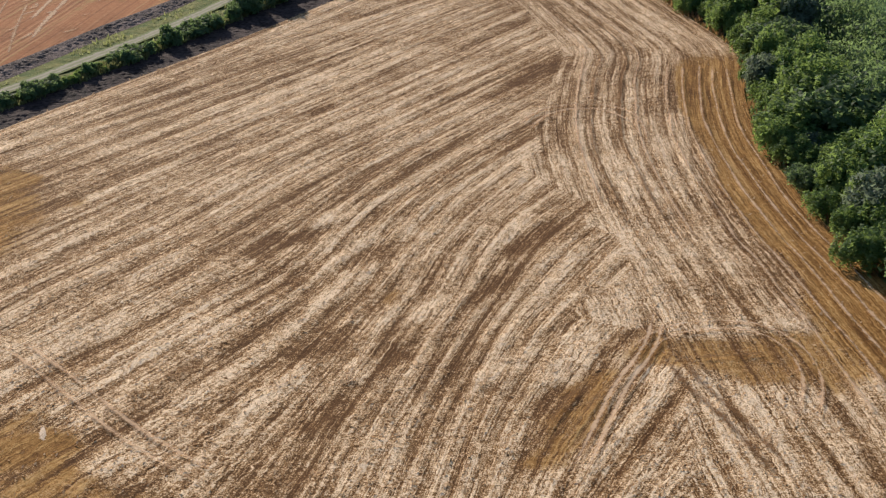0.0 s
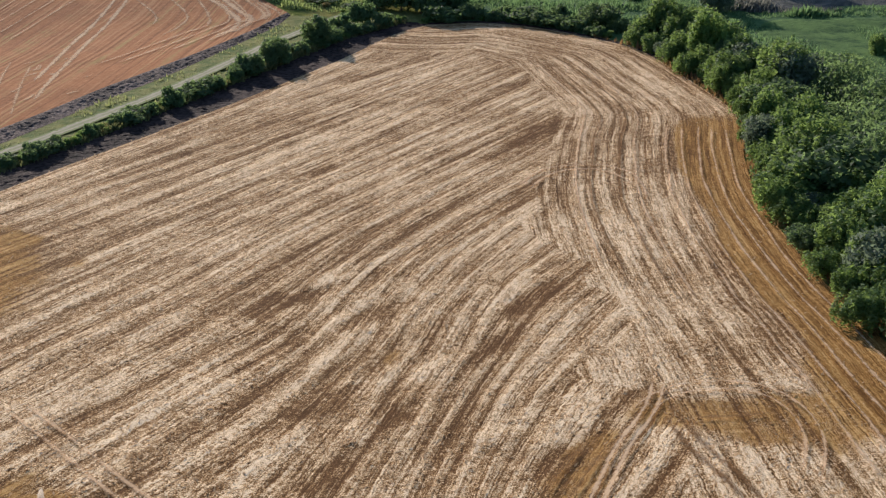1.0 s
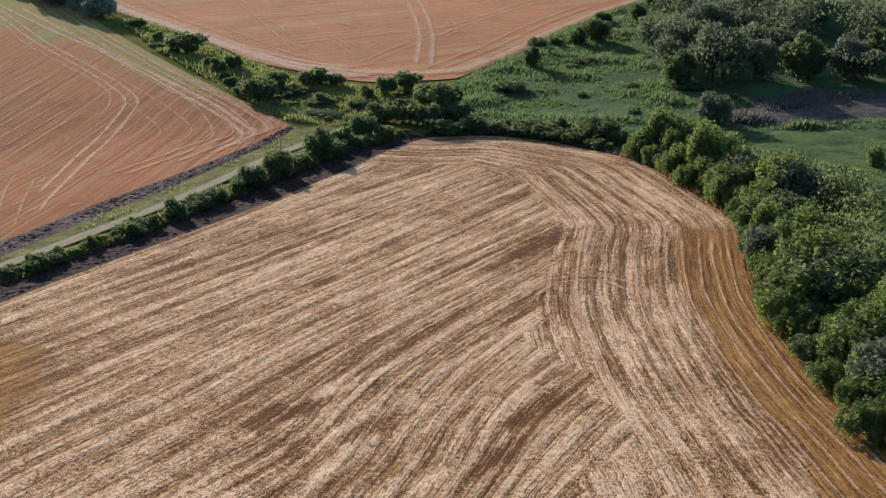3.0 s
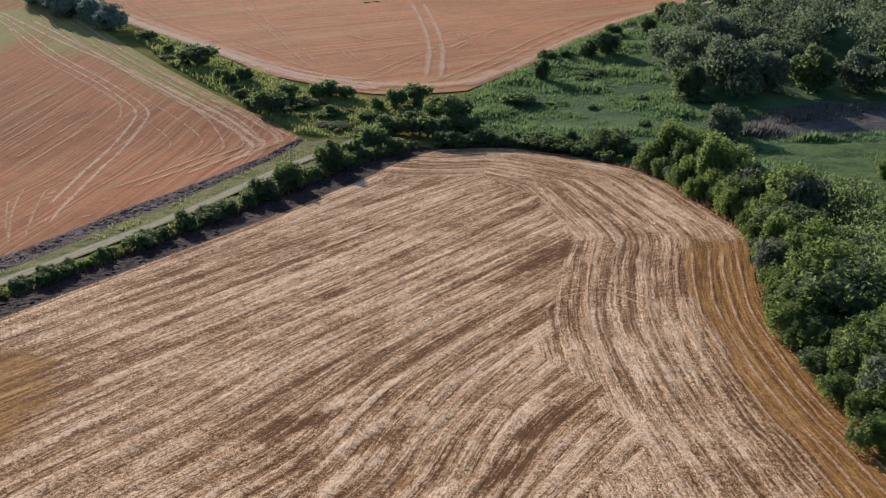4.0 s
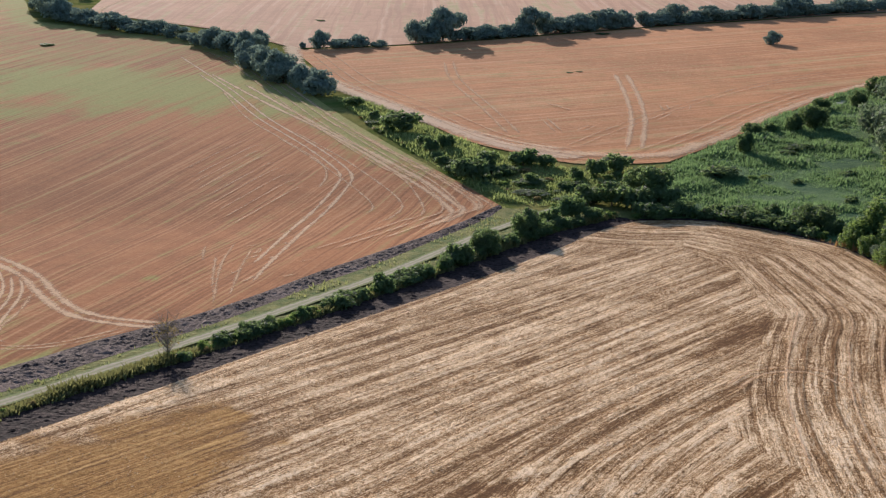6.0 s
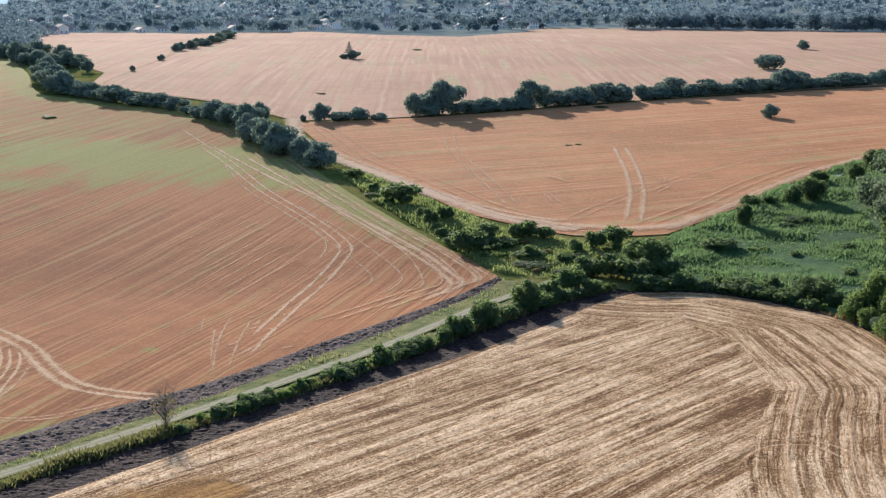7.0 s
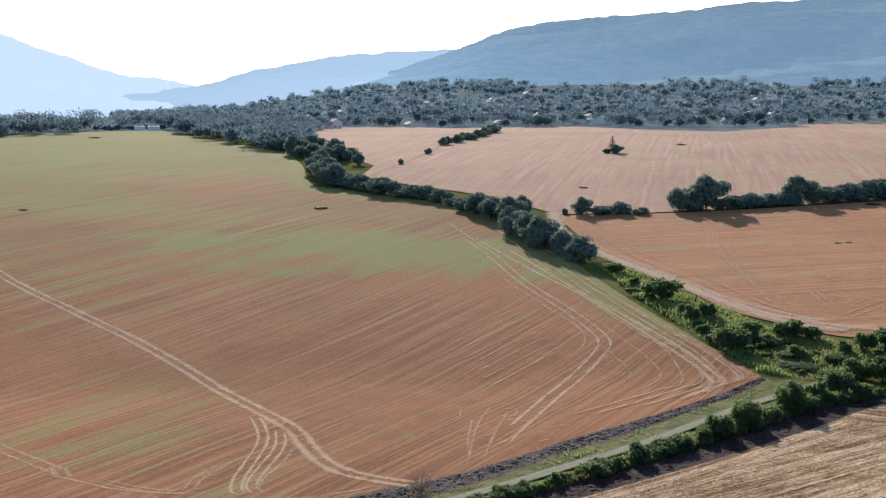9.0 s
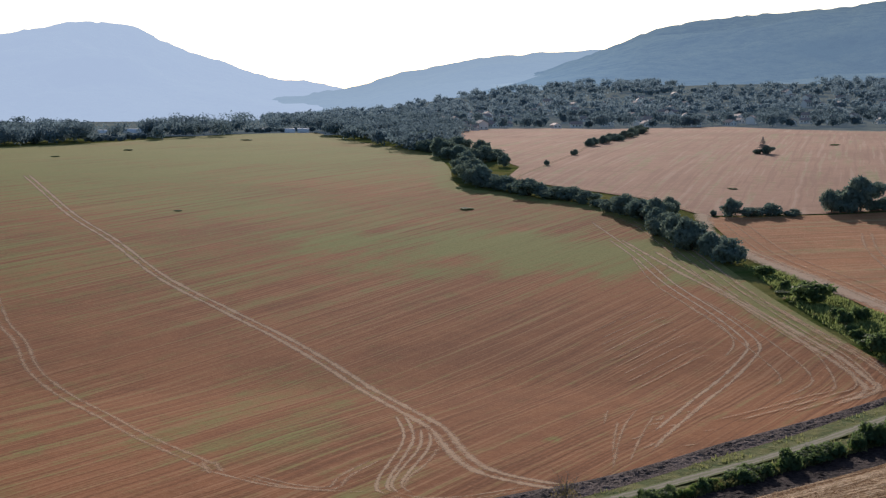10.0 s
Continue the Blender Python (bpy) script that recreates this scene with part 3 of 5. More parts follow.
tagged(new("verge", mesh_of("verge", v3, f3[:, ::-1], M_VERGE, True)), "green grass verge with dry patches beside the dirt road", "verge", kind="structure")
v3, f3, e3 = ribbon(even(offset(ROAD, -1.7), 200), even(offset(ROAD, 1.3), 200), 8, 0.34, 0.06, 1.0, 12)
road = new("road", mesh_of("road", v3, f3, M_ROAD, True))
give(road.data, "edge", e3)
tagged(road, "pale dusty dirt road along the hedge", "road", kind="structure")


def field(name, poly, material, swath_of, green_of, fan, lift, label):
    x, y, faces = sheet(poly, *fan)
    me = mesh_of(name, np.c_[x, y, land(x, y) + lift], faces, material, True)
    s, a = swath_of(x, y)
    give(me, "swath", s)
    give(me, "along", a)
    give(me, "green", green_of(x, y))
    return tagged(new(name, me), label, "field", kind="structure")


def rows_of(dx, dy):
    k = math.hypot(dx, dy)
    return lambda x, y: ((x * dy - y * dx) / k, (x * dx + y * dy) / k)


def left_green(x, y):
    """Green regrowth: none near the road, olive up the slope, with bands along the rows."""
    d, az = np.hypot(x, y), np.degrees(np.arctan2(x, y))
    g = 0.20 * rise(350, 520, d) + 0.30 * rise(560, 780, d) + 0.30 * (vnoise(x * 0.45, y, 70, 2) - 0.5) * rise(330, 460, d) + 0.10 * (vnoise(x, y, 22, 6) - 0.5)
    g = g + 0.10 * rise(-28, -36, az) * rise(300, 420, d)
    band = 75 - np.hypot((x + 178) * 0.62, (y - 440 - 0.12 * (x + 175)) * 1.2) + 34 * (vnoise(x, y, 24, 3) - 0.5)
    s, a = rows_of(0.105, 0.995)(x, y)
    band = band + 44 * (vnoise(s, a * 0.15, 5.0, 9) - 0.5)
    g = np.maximum(g, 0.72 * rise(-10, 70, band))
    g = np.maximum(g, 0.58 * rise(20, 5, away(x, y, LEFT_EAST)) * rise(320, 370, d))
    near_by = 0.27 * rise(0.34, 0.62, 0.5 * vnoise(x, y, 30, 8) + 0.5 * vnoise(s, a * 0.12, 4.0, 13)) * rise(360, 270, d) * rise(-24, -31, az)
    g = np.maximum(g, near_by)
    g = np.maximum(g, 0.48 * rise(5.5, 1, away(x, y, GREY_OUT) + 3 * vnoise(x, y, 5, 12)) * rise(200, 185, y))
    g = np.maximum(g, 0.5 * rise(3.5, 0.5, np.hypot((x + 91) * 0.8, y - 234) + 2 * vnoise(x, y, 1.5, 5)))
    return g


left_poly = np.vstack([even(GREY_OUT, 140), even(LEFT_EAST, 90)[1:], [(-423.8, 808.7), (-540, 930), (-617.5, 1031.3), (-640, 1000), (-665.4, 964.8), (-655, 880), (-645.8, 794.6), (-660.2, 697), (-780, 640), (-900, 480), (-700, 200), (-400, 0)]])
field("field_west", left_poly, M_LEFT, rows_of(0.105, 0.995), left_green, fan_points(-75, 0, 0.40, 70, 1100, 1.014), 0.07, "rust-coloured stubble field with green regrowth and wheel tracks")
MID_WEST = smooth([(-141.8, 529), (-105.8, 454.3), (-74.8, 412), (-52.9, 380.1), (-35.6, 365.5), (-21.3, 356.5), (-6.9, 357.4), (3.2, 360.5)], 6.0)
MID_EAST = smooth([(3.2, 360.5), (22, 392.6), (40.5, 429.6), (66.8, 468.3), (130, 540), (220, 620)], 6.0)
MID_NORTH = smooth([(300, 760), (200, 722), (94.1, 671.4), (49.4, 647.1), (-1, 617), (-69.8, 568), (-101.5, 546.7), (-141.8, 529)], 8.0)
mid_poly = np.vstack([MID_WEST, MID_EAST[1:], MID_NORTH[:-1]])


no_green = lambda x, y: 0.12 * vnoise(x, y, 70, 3)
field("field_middle", mid_poly, M_MID, rows_of(0.86, 0.5), no_green, fan_points(-18, 24, 0.4, 340, 800, 1.012), 0.09, "orange stubble field with pale tracks at its corner")
far_poly = np.vstack([[(-147.1, 537.7), (-181.1, 575.2), (-230.5, 604.5), (-269, 631.1), (-286, 690), (-330, 750), (-381.7, 818.4), (-440, 940), (-508.4, 1070.4)],
                      [(-520, 1180), (-470, 1215), (-413.9, 1186.9), (-325.8, 1290), (-240, 1190), (-164.8, 1145.2), (-130, 1300), (-118.6, 1420), (-32.2, 1413.6), (103.5, 1388.1), (185.5, 1342.2), (330, 1290), (480, 1200), (420, 820)], MID_NORTH + np.array([0.0, 4.0])])
field("field_far", far_poly, M_FAR, rows_of(-0.16, 0.98), no_green, fan_points(-36, 26, 0.5, 500, 1500, 1.02), 0.12, "wide pinkish stubble field below the village")


track_count = [0]


def wheel_track(points, width, gauge, material, label, lift=0.10):
    """A pair of wheel marks (or one band) pressed along a curve: one object."""
    c, width = smooth(points, 3.0), width * 2.0
    track_count[0] += 1
    lift = lift + 0.003 * track_count[0]
    vs, fs, es, n = [], [], [], 0
    run = np.r_[0, np.cumsum(np.hypot(*np.diff(c, axis=0).T))]
    fade = 1.2 * rise(min(7.0, run[-1] * 0.3), 0.0, np.minimum(run, run[-1] - run))
    for o in ((-gauge / 2, gauge / 2) if gauge else (0.0,)):
        v, f, e = ribbon(offset(c, o - width / 2), offset(c, o + width / 2), 4, lift)
        vs.append(v + (0, 0, 0.006 * (o > 0))), fs.append(f + n), es.append(e - np.repeat(fade, 5))
        n += len(v)
    me = mesh_of("wheel_track", np.vstack(vs), np.vstack(fs), material)
    give(me, "edge", np.concatenate(es))
    return tagged(new("wheel_track", me), label, "wheel track", kind="structure")


T_MAIN = [(-494.3, 539.1), (-379.9, 437.9), (-318, 389.8), (-263.4, 345.2), (-219, 315.7), (-187.3, 295), (-159, 273.7), (-132.4, 250.4), (-114.7, 234.4), (-104.7, 221.2), (-96.4, 211.4), (-89.2, 206.7), (-79.5, 204.6), (-74, 206)]
wheel_track(T_MAIN, 1.1, 2.7, M_TRACK, "pale double wheel track across the rusty stubble")
wheel_track([(-127.7, 243.5), (-119.8, 232.1), (-114.4, 222.1), (-109.7, 208.3), (-106.5, 198.3), (-102.9, 190.9), (-98, 188.6)], 0.5, 1.8, M_TRACK, "pale wheel tracks branching off towards the road")
wheel_track([(-117.5, 235.5), (-115.2, 231), (-109.5, 218.9), (-104.8, 201.6), (-101.9, 193.8), (-96.7, 189.4)], 0.5, 1.7, M_TRACK, "pale wheel tracks branching off towards the road")
wheel_track([(-108.3, 224), (-104.3, 210), (-102.6, 199.2), (-99.7, 192.5), (-96.4, 190.7)], 0.7, 0, M_FAINT, "faint wheel mark branching off towards the road")
wheel_track([(-104.5, 190.6), (-95.8, 188.7), (-89.6, 191.7), (-86.4, 195.5), (-80, 205)], 0.6, 1.6, M_FAINT, "pale wheel track along the ploughed strip")
wheel_track([(-113.4, 212), (-112.8, 196), (-111, 188.5), (-117.7, 187), (-132.7, 190.7)], 0.7, 1.6, M_FAINT, "faint wheel marks turning in the stubble")
wheel_track([(-101.5, 190), (-110, 187.2), (-121, 185.6), (-133, 188.5), (-141, 190)], 0.8, 0, M_FAINT, "faint wheel mark beside the ploughed strip")
wheel_track([(-325, 335), (-268.2, 280.8), (-243.7, 261.7), (-224.5, 244.5), (-209, 233.5), (-181.2, 217), (-161.9, 204.9), (-147, 197), (-133.7, 190.1)], 1.0, 2.6, M_FAINT, "faint double wheel track through green regrowth")
wheel_track([(-140.5, 196), (-136, 191), (-131.5, 187)], 0.9, 2.2, M_FAINT, "pale trampled end of a wheel track")
TURN = [(-180.1, 505.2), (-158, 470), (-136.9, 436.6), (-115.4, 399.5), (-92.9, 366.5), (-80, 345.4), (-75.3, 334.9), (-74, 325.7), (-73.6, 303.6), (-73.9, 286.6), (-73.2, 265.6), (-72.5, 247.6), (-71.3, 231.9)]
wheel_track(TURN, 0.65, 0, M_TRACK, "pale wheel track turning in the stubble")
wheel_track([(x - 2.9, y - 0.6) for x, y in TURN[1:-1]], 0.65, 0, M_TRACK, "pale wheel track turning in the stubble")
wheel_track([(-143, 441), (-122.5, 400), (-104, 373), (-88, 350), (-81.6, 334), (-80.4, 317)], 0.7, 0, M_FAINT, "thin pale cut line beside the turning wheel track")
wheel_track([(-157, 470.5), (-121.3, 420.1), (-94, 384.2), (-70.2, 348.6), (-53.9, 322.4), (-47.9, 310.8), (-45.2, 302.9), (-46.6, 294.3), (-50.3, 287.5)], 1.1, 0, M_TRACK, "pale cut line round the corner of the rusty stubble")
wheel_track([(-138.6, 451.9), (-100.2, 395.2), (-71.4, 354.6), (-57.1, 333.3), (-46.4, 313.1), (-43, 306.2), (-44.2, 297.8), (-48, 290)], 1.1, 0, M_TRACK, "pale cut line round the corner of the rusty stubble")
wheel_track([(-97.9, 400), (-74.1, 367.7), (-54, 340), (-43, 321.9), (-37, 311.2), (-37.5, 306)], 0.9, 0, M_FAINT, "pale cut line along the green field edge")
wheel_track([(-88, 389), (-66, 357), (-49.5, 331), (-41, 316), (-39.5, 309), (-40.5, 302)], 0.9, 0, M_FAINT, "pale cut line along the green field edge")
wheel_track([(-104, 384), (-82, 353), (-65, 325), (-58, 310), (-57.5, 300), (-61, 287)], 0.7, 0, M_FAINT, "thin pale cut line inside the field corner")
wheel_track([(-108, 378), (-90, 352), (-71, 321), (-64, 306), (-64.5, 296)], 0.6, 0, M_FAINT, "thin pale cut line inside the field corner")
for line in ([(-90.2, 265.7), (-88.6, 258.7), (-85.4, 247.9)], [(-84.8, 268.6), (-82.9, 255.2), (-79.9, 241.1), (-75.8, 226.2), (-72.7, 215.2)], [(-80.1, 264.7), (-77.1, 246.3), (-74.4, 233.1), (-71.8, 221)], [(-85.4, 256.6), (-81.4, 242.8), (-76.3, 226)]):
    wheel_track(line, 0.6, 0, M_FAINT, "pale wheel mark leading to the road")
g = np.random.default_rng(71)
for i in range(14):
    x, y = g.uniform(-83, -67), g.uniform(232, 268)
    l, a = g.uniform(3, 8), g.uniform(-0.25, 0.75)
    if away(np.array([x]), np.array([y]), GREY_OUT)[0] > 3:
        wheel_track([(x, y), (x + math.sin(a) * l * 0.5 + 0.3, y + math.cos(a) * l * 0.5), (x + math.sin(a) * l, y + math.cos(a) * l)], 0.8, 0, M_FAINT, "short pale trampled mark near the road")
# hooked ends of the stubble rows where the machine turned
for i in range(9):
    x, y = -112 + i * 3.4 + g.normal() * 0.4, 372 - i * 6.2 + g.normal()
    wheel_track([(x - 6.5, y - 42), (x - 3.2, y - 18), (x - 0.6, y - 3), (x + 1.2, y - 1), (x + 3.5, y - 6)], 0.4, 0, M_FAINT, "thin hooked end of a cut row")
wheel_track([(-13.5, 492), (-8.2, 448.4), (-5.6, 412), (-5.9, 372)], 1.1, 4.0, M_TRACK, "pale double wheel track across orange stubble")
wheel_track([(-78.1, 513.6), (-69, 471.9), (-52, 424.3), (-39, 386)], 1.0, 3.4, M_FAINT, "faint wheel tracks across orange stubble")
wheel_track([(60, 500), (30, 468), (5, 430), (-14, 395), (-24, 372)], 0.5, 3.2, M_FAINT, "faint wheel tracks along the edge of the orange stubble")
wheel_track([(-146, 540), (-139.5, 522), (-130, 490.5), (-114.5, 463.5), (-87, 428.4), (-63, 399), (-43.8, 377), (-29, 366), (-16, 363)], 3.6, 0, M_DUST, "pale dusty farm track along the orange stubble", 0.13)
wheel_track([(-136, 500), (-112, 464.5), (-84, 427.4), (-60, 397.2), (-40, 378), (-22, 369)], 1.6, 3.6, M_TRACK, "faint bands of dust beside the farm track", 0.11)
wheel_track([(-147, 536), (-160, 556), (-181, 577), (-230.5, 606), (-262, 628), (-277.3, 707.6), (-291.3, 788.9), (-316, 905.4), (-344.6, 1113.9)], 2.2, 0, M_FAINT, "pale path between the far stubble fields", 0.2)

for d in (3.5, 6.0, 9.0, 12.0):
    a, b = offset(LEFT_EAST, -d)[::-1], offset(GREY_OUT, -d)[::-1]
    a, b = a[(away(a[:, 0], a[:, 1], GREY_OUT) > d * 1.5) & (a[:, 1] < 520)], b[(away(b[:, 0], b[:, 1], LEFT_EAST) > d * 1.5) & (b[:, 1] > 320 - d * 3.2 - 30)]
    wheel_track(np.vstack([a[::3], b[::5]]), 0.7 if d > 5 else 1.2, 0, M_FAINT, "pale cut line round the corner of the rusty stubble", 0.09)
wheel_track([(-43, 120), (-33.2, 109), (-25.8, 100.5), (-16.1, 91.9)], 0.38, 1.9, M_FAINT, "thin pale wheel track across the straw rows", 0.26)
wheel_track([(22, 126), (19.7, 117.4), (16.1, 109.6), (13.3, 101.8), (10.1, 92.8)], 0.28, 1.1, M_TRACK, "pale wheel track beside the golden stubble", 0.27)
wheel_track([(16.5, 112.5), (20.5, 119.1), (24.8, 121.7), (30.3, 121.5), (33.2, 117.4), (33.6, 111.3), (31.8, 104.8), (29.8, 100.5)], 0.26, 1.7, M_FAINT, "pale turning loop of wheels on golden stubble", 0.27)
wheel_track([(21.8, 115), (27.4, 115.4), (31.9, 116.3), (33, 115)], 0.45, 0, M_RUT, "dark wheel rut on golden stubble", 0.26)
wheel_track([(20.2, 118), (21.6, 114.5), (22.7, 109.6), (24.8, 104.2), (26.2, 99.2), (28.3, 92.5)], 0.5, 1.5, M_RUT, "dark double wheel rut down the headland", 0.26)
wheel_track([(14.5, 111.5), (11.5, 105.5), (8.8, 99)], 0.4, 2.1, M_RUT, "dark wheel ruts beside the golden stubble", 0.26)
for arc in ([(9.4, 182.1), (12.2, 189.3), (15.8, 194.3), (23, 195.7), (27.1, 192), (28.1, 184.4), (27.3, 174.9)], [(10.9, 179.9), (13.3, 187.1), (16.4, 192.1), (22, 193.7), (25.9, 189), (27.1, 182.4)]):
    wheel_track(arc, 0.45, 0, M_FAINT, "pale wheel arc across the headland rows", 0.27)
for d in (16.5, 18.6, 23.0, 25.1):
    c = offset(EAST, d)
    c = c[(c[:, 1] < 262) & (c[:, 1] > 120 + d)]
    wheel_track(c[::5] + np.random.default_rng(int(d * 10)).normal(size=c[::5].shape) * 0.15, 0.32, 0, M_RUT if d in (18.6, 23.0) else M_FAINT, "long wheel mark along the headland rows", 0.25)

for d in (2.2, 4.6, 6.8, 9.2, 11.8):
    c = offset(EAST, d)
    c = c[(c[:, 1] < 222) & (c[:, 1] > 92)]
    wheel_track(c[::4] + np.random.default_rng(int(d * 10)).normal(size=c[::4].shape) * 0.12, 0.34, 0, M_FAINT, "thin pale line along the golden stubble", 0.26)

for d in (4.6, 8.0, 12.5):
    wheel_track(offset(MID_WEST, -d if offset(MID_WEST, -1.0)[8, 0] > MID_WEST[8, 0] else d)[2:][::2], 0.5, 0, M_FAINT, "faint pale cut line along the orange stubble", 0.11)
for d in (2.5, 5.5, 9.0, 13.0):
    c = offset(MID_EAST, -d if offset(MID_EAST, -1.0)[8, 0] < MID_EAST[8, 0] else d)
    wheel_track(c[(c[:, 1] < 470)][::2], 0.6, 0, M_FAINT, "faint pale cut line along the orange stubble", 0.11)
    if d < 3:
        wheel_track(c[::2], 2.6, 0, M_TRACK, "pale dusty band along the edge of the orange stubble", 0.10)

wheel_track([(-40, 376), (-24, 367.5), (-8, 365.5), (4, 370), (14, 386)], 3.4, 0, M_TRACK, "pale dusty corner of the orange stubble", 0.12)
g = np.random.default_rng(44)
for i in range(8):
    x, y, a = g.uniform(-32, 12), g.uniform(376, 430), g.uniform(-0.9, 0.5)
    l = g.uniform(8, 26)
    q = [(x + math.sin(a) * l * k, y + math.cos(a) * l * k + 2.5 * k * k) for k in (0, 0.35, 0.7, 1)]
    if inside(np.array([p[0] for p in q]), np.array([p[1] for p in q]), mid_poly).all():
        wheel_track(q, 0.6, 0 if i % 2 else 2.0, M_FAINT, "faint turning marks at the corner of the orange stubble", 0.11)

# grey farm path between the orange stubble and the meadow
PATH = smooth([(6, 358.5), (16, 362), (25.2, 371), (37.4, 401.9), (46.5, 422.5), (59.7, 449.5), (78, 476), (120, 524)], 4.0)
v3, f3, e3 = ribbon(even(offset(PATH, -1.4), 90), even(offset(PATH, 1.4), 90), 4, 0.22, 0.08, 1.0, 31)
tagged(new("path", mesh_of("path", v3, f3, M_PATH, True)), "grey dusty farm path beside the green meadow", "path", kind="structure")

# meadows east of the fields
meadow_poly = np.vstack([MID_EAST[:24] + np.array([1.5, -1.0]), [(210, 580), (240, 300), (200, 130), (90, 60)], offset(EAST[(EAST[:, 1] > 96)], -1.4)[::-1], [(-2, 345)]])
x, y, faces = sheet(meadow_poly, *fan_points(-2, 60, 0.6, 80, 640, 1.014))
tagged(new("meadow", mesh_of("meadow", np.c_[x, y, land(x, y) + 0.05 + 0.8 * vnoise(x, y, 7, 5) * rise(1.5, 6, away(x, y, PATH)) * rise(0, 8, away(x, y, np.vstack([meadow_poly, meadow_poly[:1]])))], faces, M_MEADOW, True)), "lush green wet meadow behind the straw field", "meadow", kind="structure")
reed_poly = smooth([(64, 312), (76, 332), (96, 338), (125, 337), (120, 306), (98, 312), (80, 308), (64, 312)], 4.0)[:-1]
x, y, faces = sheet(reed_poly, *fan_points(8, 25, 0.4, 300, 380, 1.01))
tagged(new("reed_bed", mesh_of("reed_bed", np.c_[x, y, land(x, y) + 0.95 + 0.3 * vnoise(x, y, 4, 5) - 0.9 * rise(4, 0, away(x, y, np.vstack([reed_poly, reed_poly[:1]])))], faces, M_REED, True)), "patch of dry greyish reeds in the meadow", "reed bed", kind="structure")
lawn_poly = smooth([(64, 292), (70, 303), (84, 305), (104, 300), (108, 270), (92, 246), (76, 250), (67, 268), (64, 292)], 4.0)[:-1]
x, y, faces = sheet(lawn_poly, *fan_points(8, 28, 0.4, 240, 330, 1.01))
tagged(new("grass_clearing", mesh_of("grass_clearing", np.c_[x, y, land(x, y) + 0.95 + 0.3 * vnoise(x, y, 5, 5) - 0.9 * rise(4, 0, away(x, y, np.vstack([lawn_poly, lawn_poly[:1]])))], faces, M_LAWN, True)), "sunlit green grass clearing behind the wood strip", "meadow", kind="structure")

# ---- hills: distance ----


def hill(name, profile, foot, crest, material, seed, label):
    """A wooded range: profile gives bearing and skyline angle in degrees, foot and crest are distances."""
    az = np.arange(profile[0][0], profile[-1][0] + 0.01, 0.2)
    top = np.interp(az, [p[0] for p in profile], [p[1] for p in profile])
    top = np.convolve(np.pad(top, 4, "edge"), np.ones(9) / 9, "valid")
    top = top + 0.05 * (vnoise(az, az * 0, 0.55, seed) - 0.5) + 0.07 * (vnoise(az, az * 0, 0.22, seed + 4) - 0.5)
    t = np.r_[np.linspace(0, 1, 44), 1.06, 1.25]
    d = foot + (crest - foot) * t
    aa, dd = np.meshgrid(np.radians(az), d, indexing="ij")
    x, y = dd * np.sin(aa), dd * np.cos(aa)
    ztop = EYE + crest * np.tan(np.radians(top))[:, None]
    z0 = land(x, y) - 4
    shape = np.where(t <= 1, 0.35 * t + 0.65 * t * t * (3 - 2 * t), 1 - (t - 1) * 2)[None, :]
    gully = (vnoise(x, y, 420, seed) - 0.5) * 0.42 + (vnoise(x, y, 170, seed + 1) - 0.5) * 0.14 + (vnoise(x, y, 45, seed + 2) - 0.5) * 0.05
    z = z0 + (ztop - z0) * np.clip(shape + gully * (4 * np.clip(t, 0, 1) * (1 - np.clip(t, 0, 1)))[None, :], 0, None)
    w = len(t)
    i = (np.arange(len(az) - 1)[:, None] * w + np.arange(w - 1)[None, :]).ravel()
    me = mesh_of(name, np.c_[x.ravel(), y.ravel(), z.ravel()], np.c_[i, i + 1, i + w + 1, i + w][:, ::-1], material, True)
    el, az = np.degrees(np.arctan2(z - EYE, dd)), np.degrees(aa)
    pale = rise(0.13, 0.05, np.abs(el - 1.05 + 0.03 * (az + 20)) + 0.10 * (vnoise(az, el * 4, 1.2, seed) - 0.5)) * rise(-25, -22, az) * rise(-15, -18, az)
    pale = pale + rise(0.22, 0.05, np.abs(el - 1.15 - 0.09 * (az + 12)) + 0.2 * (vnoise(az, el * 3, 0.9, seed) - 0.5)) * rise(-13.5, -11.5, az)
    give(me, "clearing", pale.ravel())
    # painted haze: more glow at the foot, and westward on the near ridge
    give(me, "air_glow", (np.interp(az, [-24, -21, -17.5, -10], [1.55, 1.35, 1.08, 0.92]) + 0.22 * np.clip(1 - t, 0, 1)[None, :] if crest < 3500 else 1.0 + 0.1 * np.clip(1 - t, 0, 1)[None, :] + 0 * az).ravel())
    return tagged(new(name, me), label, "hill", kind="structure")


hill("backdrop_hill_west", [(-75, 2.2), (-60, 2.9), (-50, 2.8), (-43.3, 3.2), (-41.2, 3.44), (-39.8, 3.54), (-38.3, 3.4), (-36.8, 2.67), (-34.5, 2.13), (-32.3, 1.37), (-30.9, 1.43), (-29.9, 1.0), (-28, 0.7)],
     2600, 4400, M_HILL_FAR, 3, "blue wooded mountain beyond the valley, haze painted as glow")
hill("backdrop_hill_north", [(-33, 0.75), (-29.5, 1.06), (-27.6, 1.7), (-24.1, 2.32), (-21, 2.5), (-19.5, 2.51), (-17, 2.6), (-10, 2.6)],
     2500, 4000, M_HILL_MID, 8, "wooded ridge beyond the village, haze painted as glow")
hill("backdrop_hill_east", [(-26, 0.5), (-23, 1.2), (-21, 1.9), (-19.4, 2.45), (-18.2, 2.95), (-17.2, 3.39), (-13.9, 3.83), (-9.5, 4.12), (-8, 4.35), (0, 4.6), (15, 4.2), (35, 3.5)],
     2050, 3300, M_HILL_NEAR, 9, "dark wooded ridge above the village, haze painted as glow")

# ---- plants ----


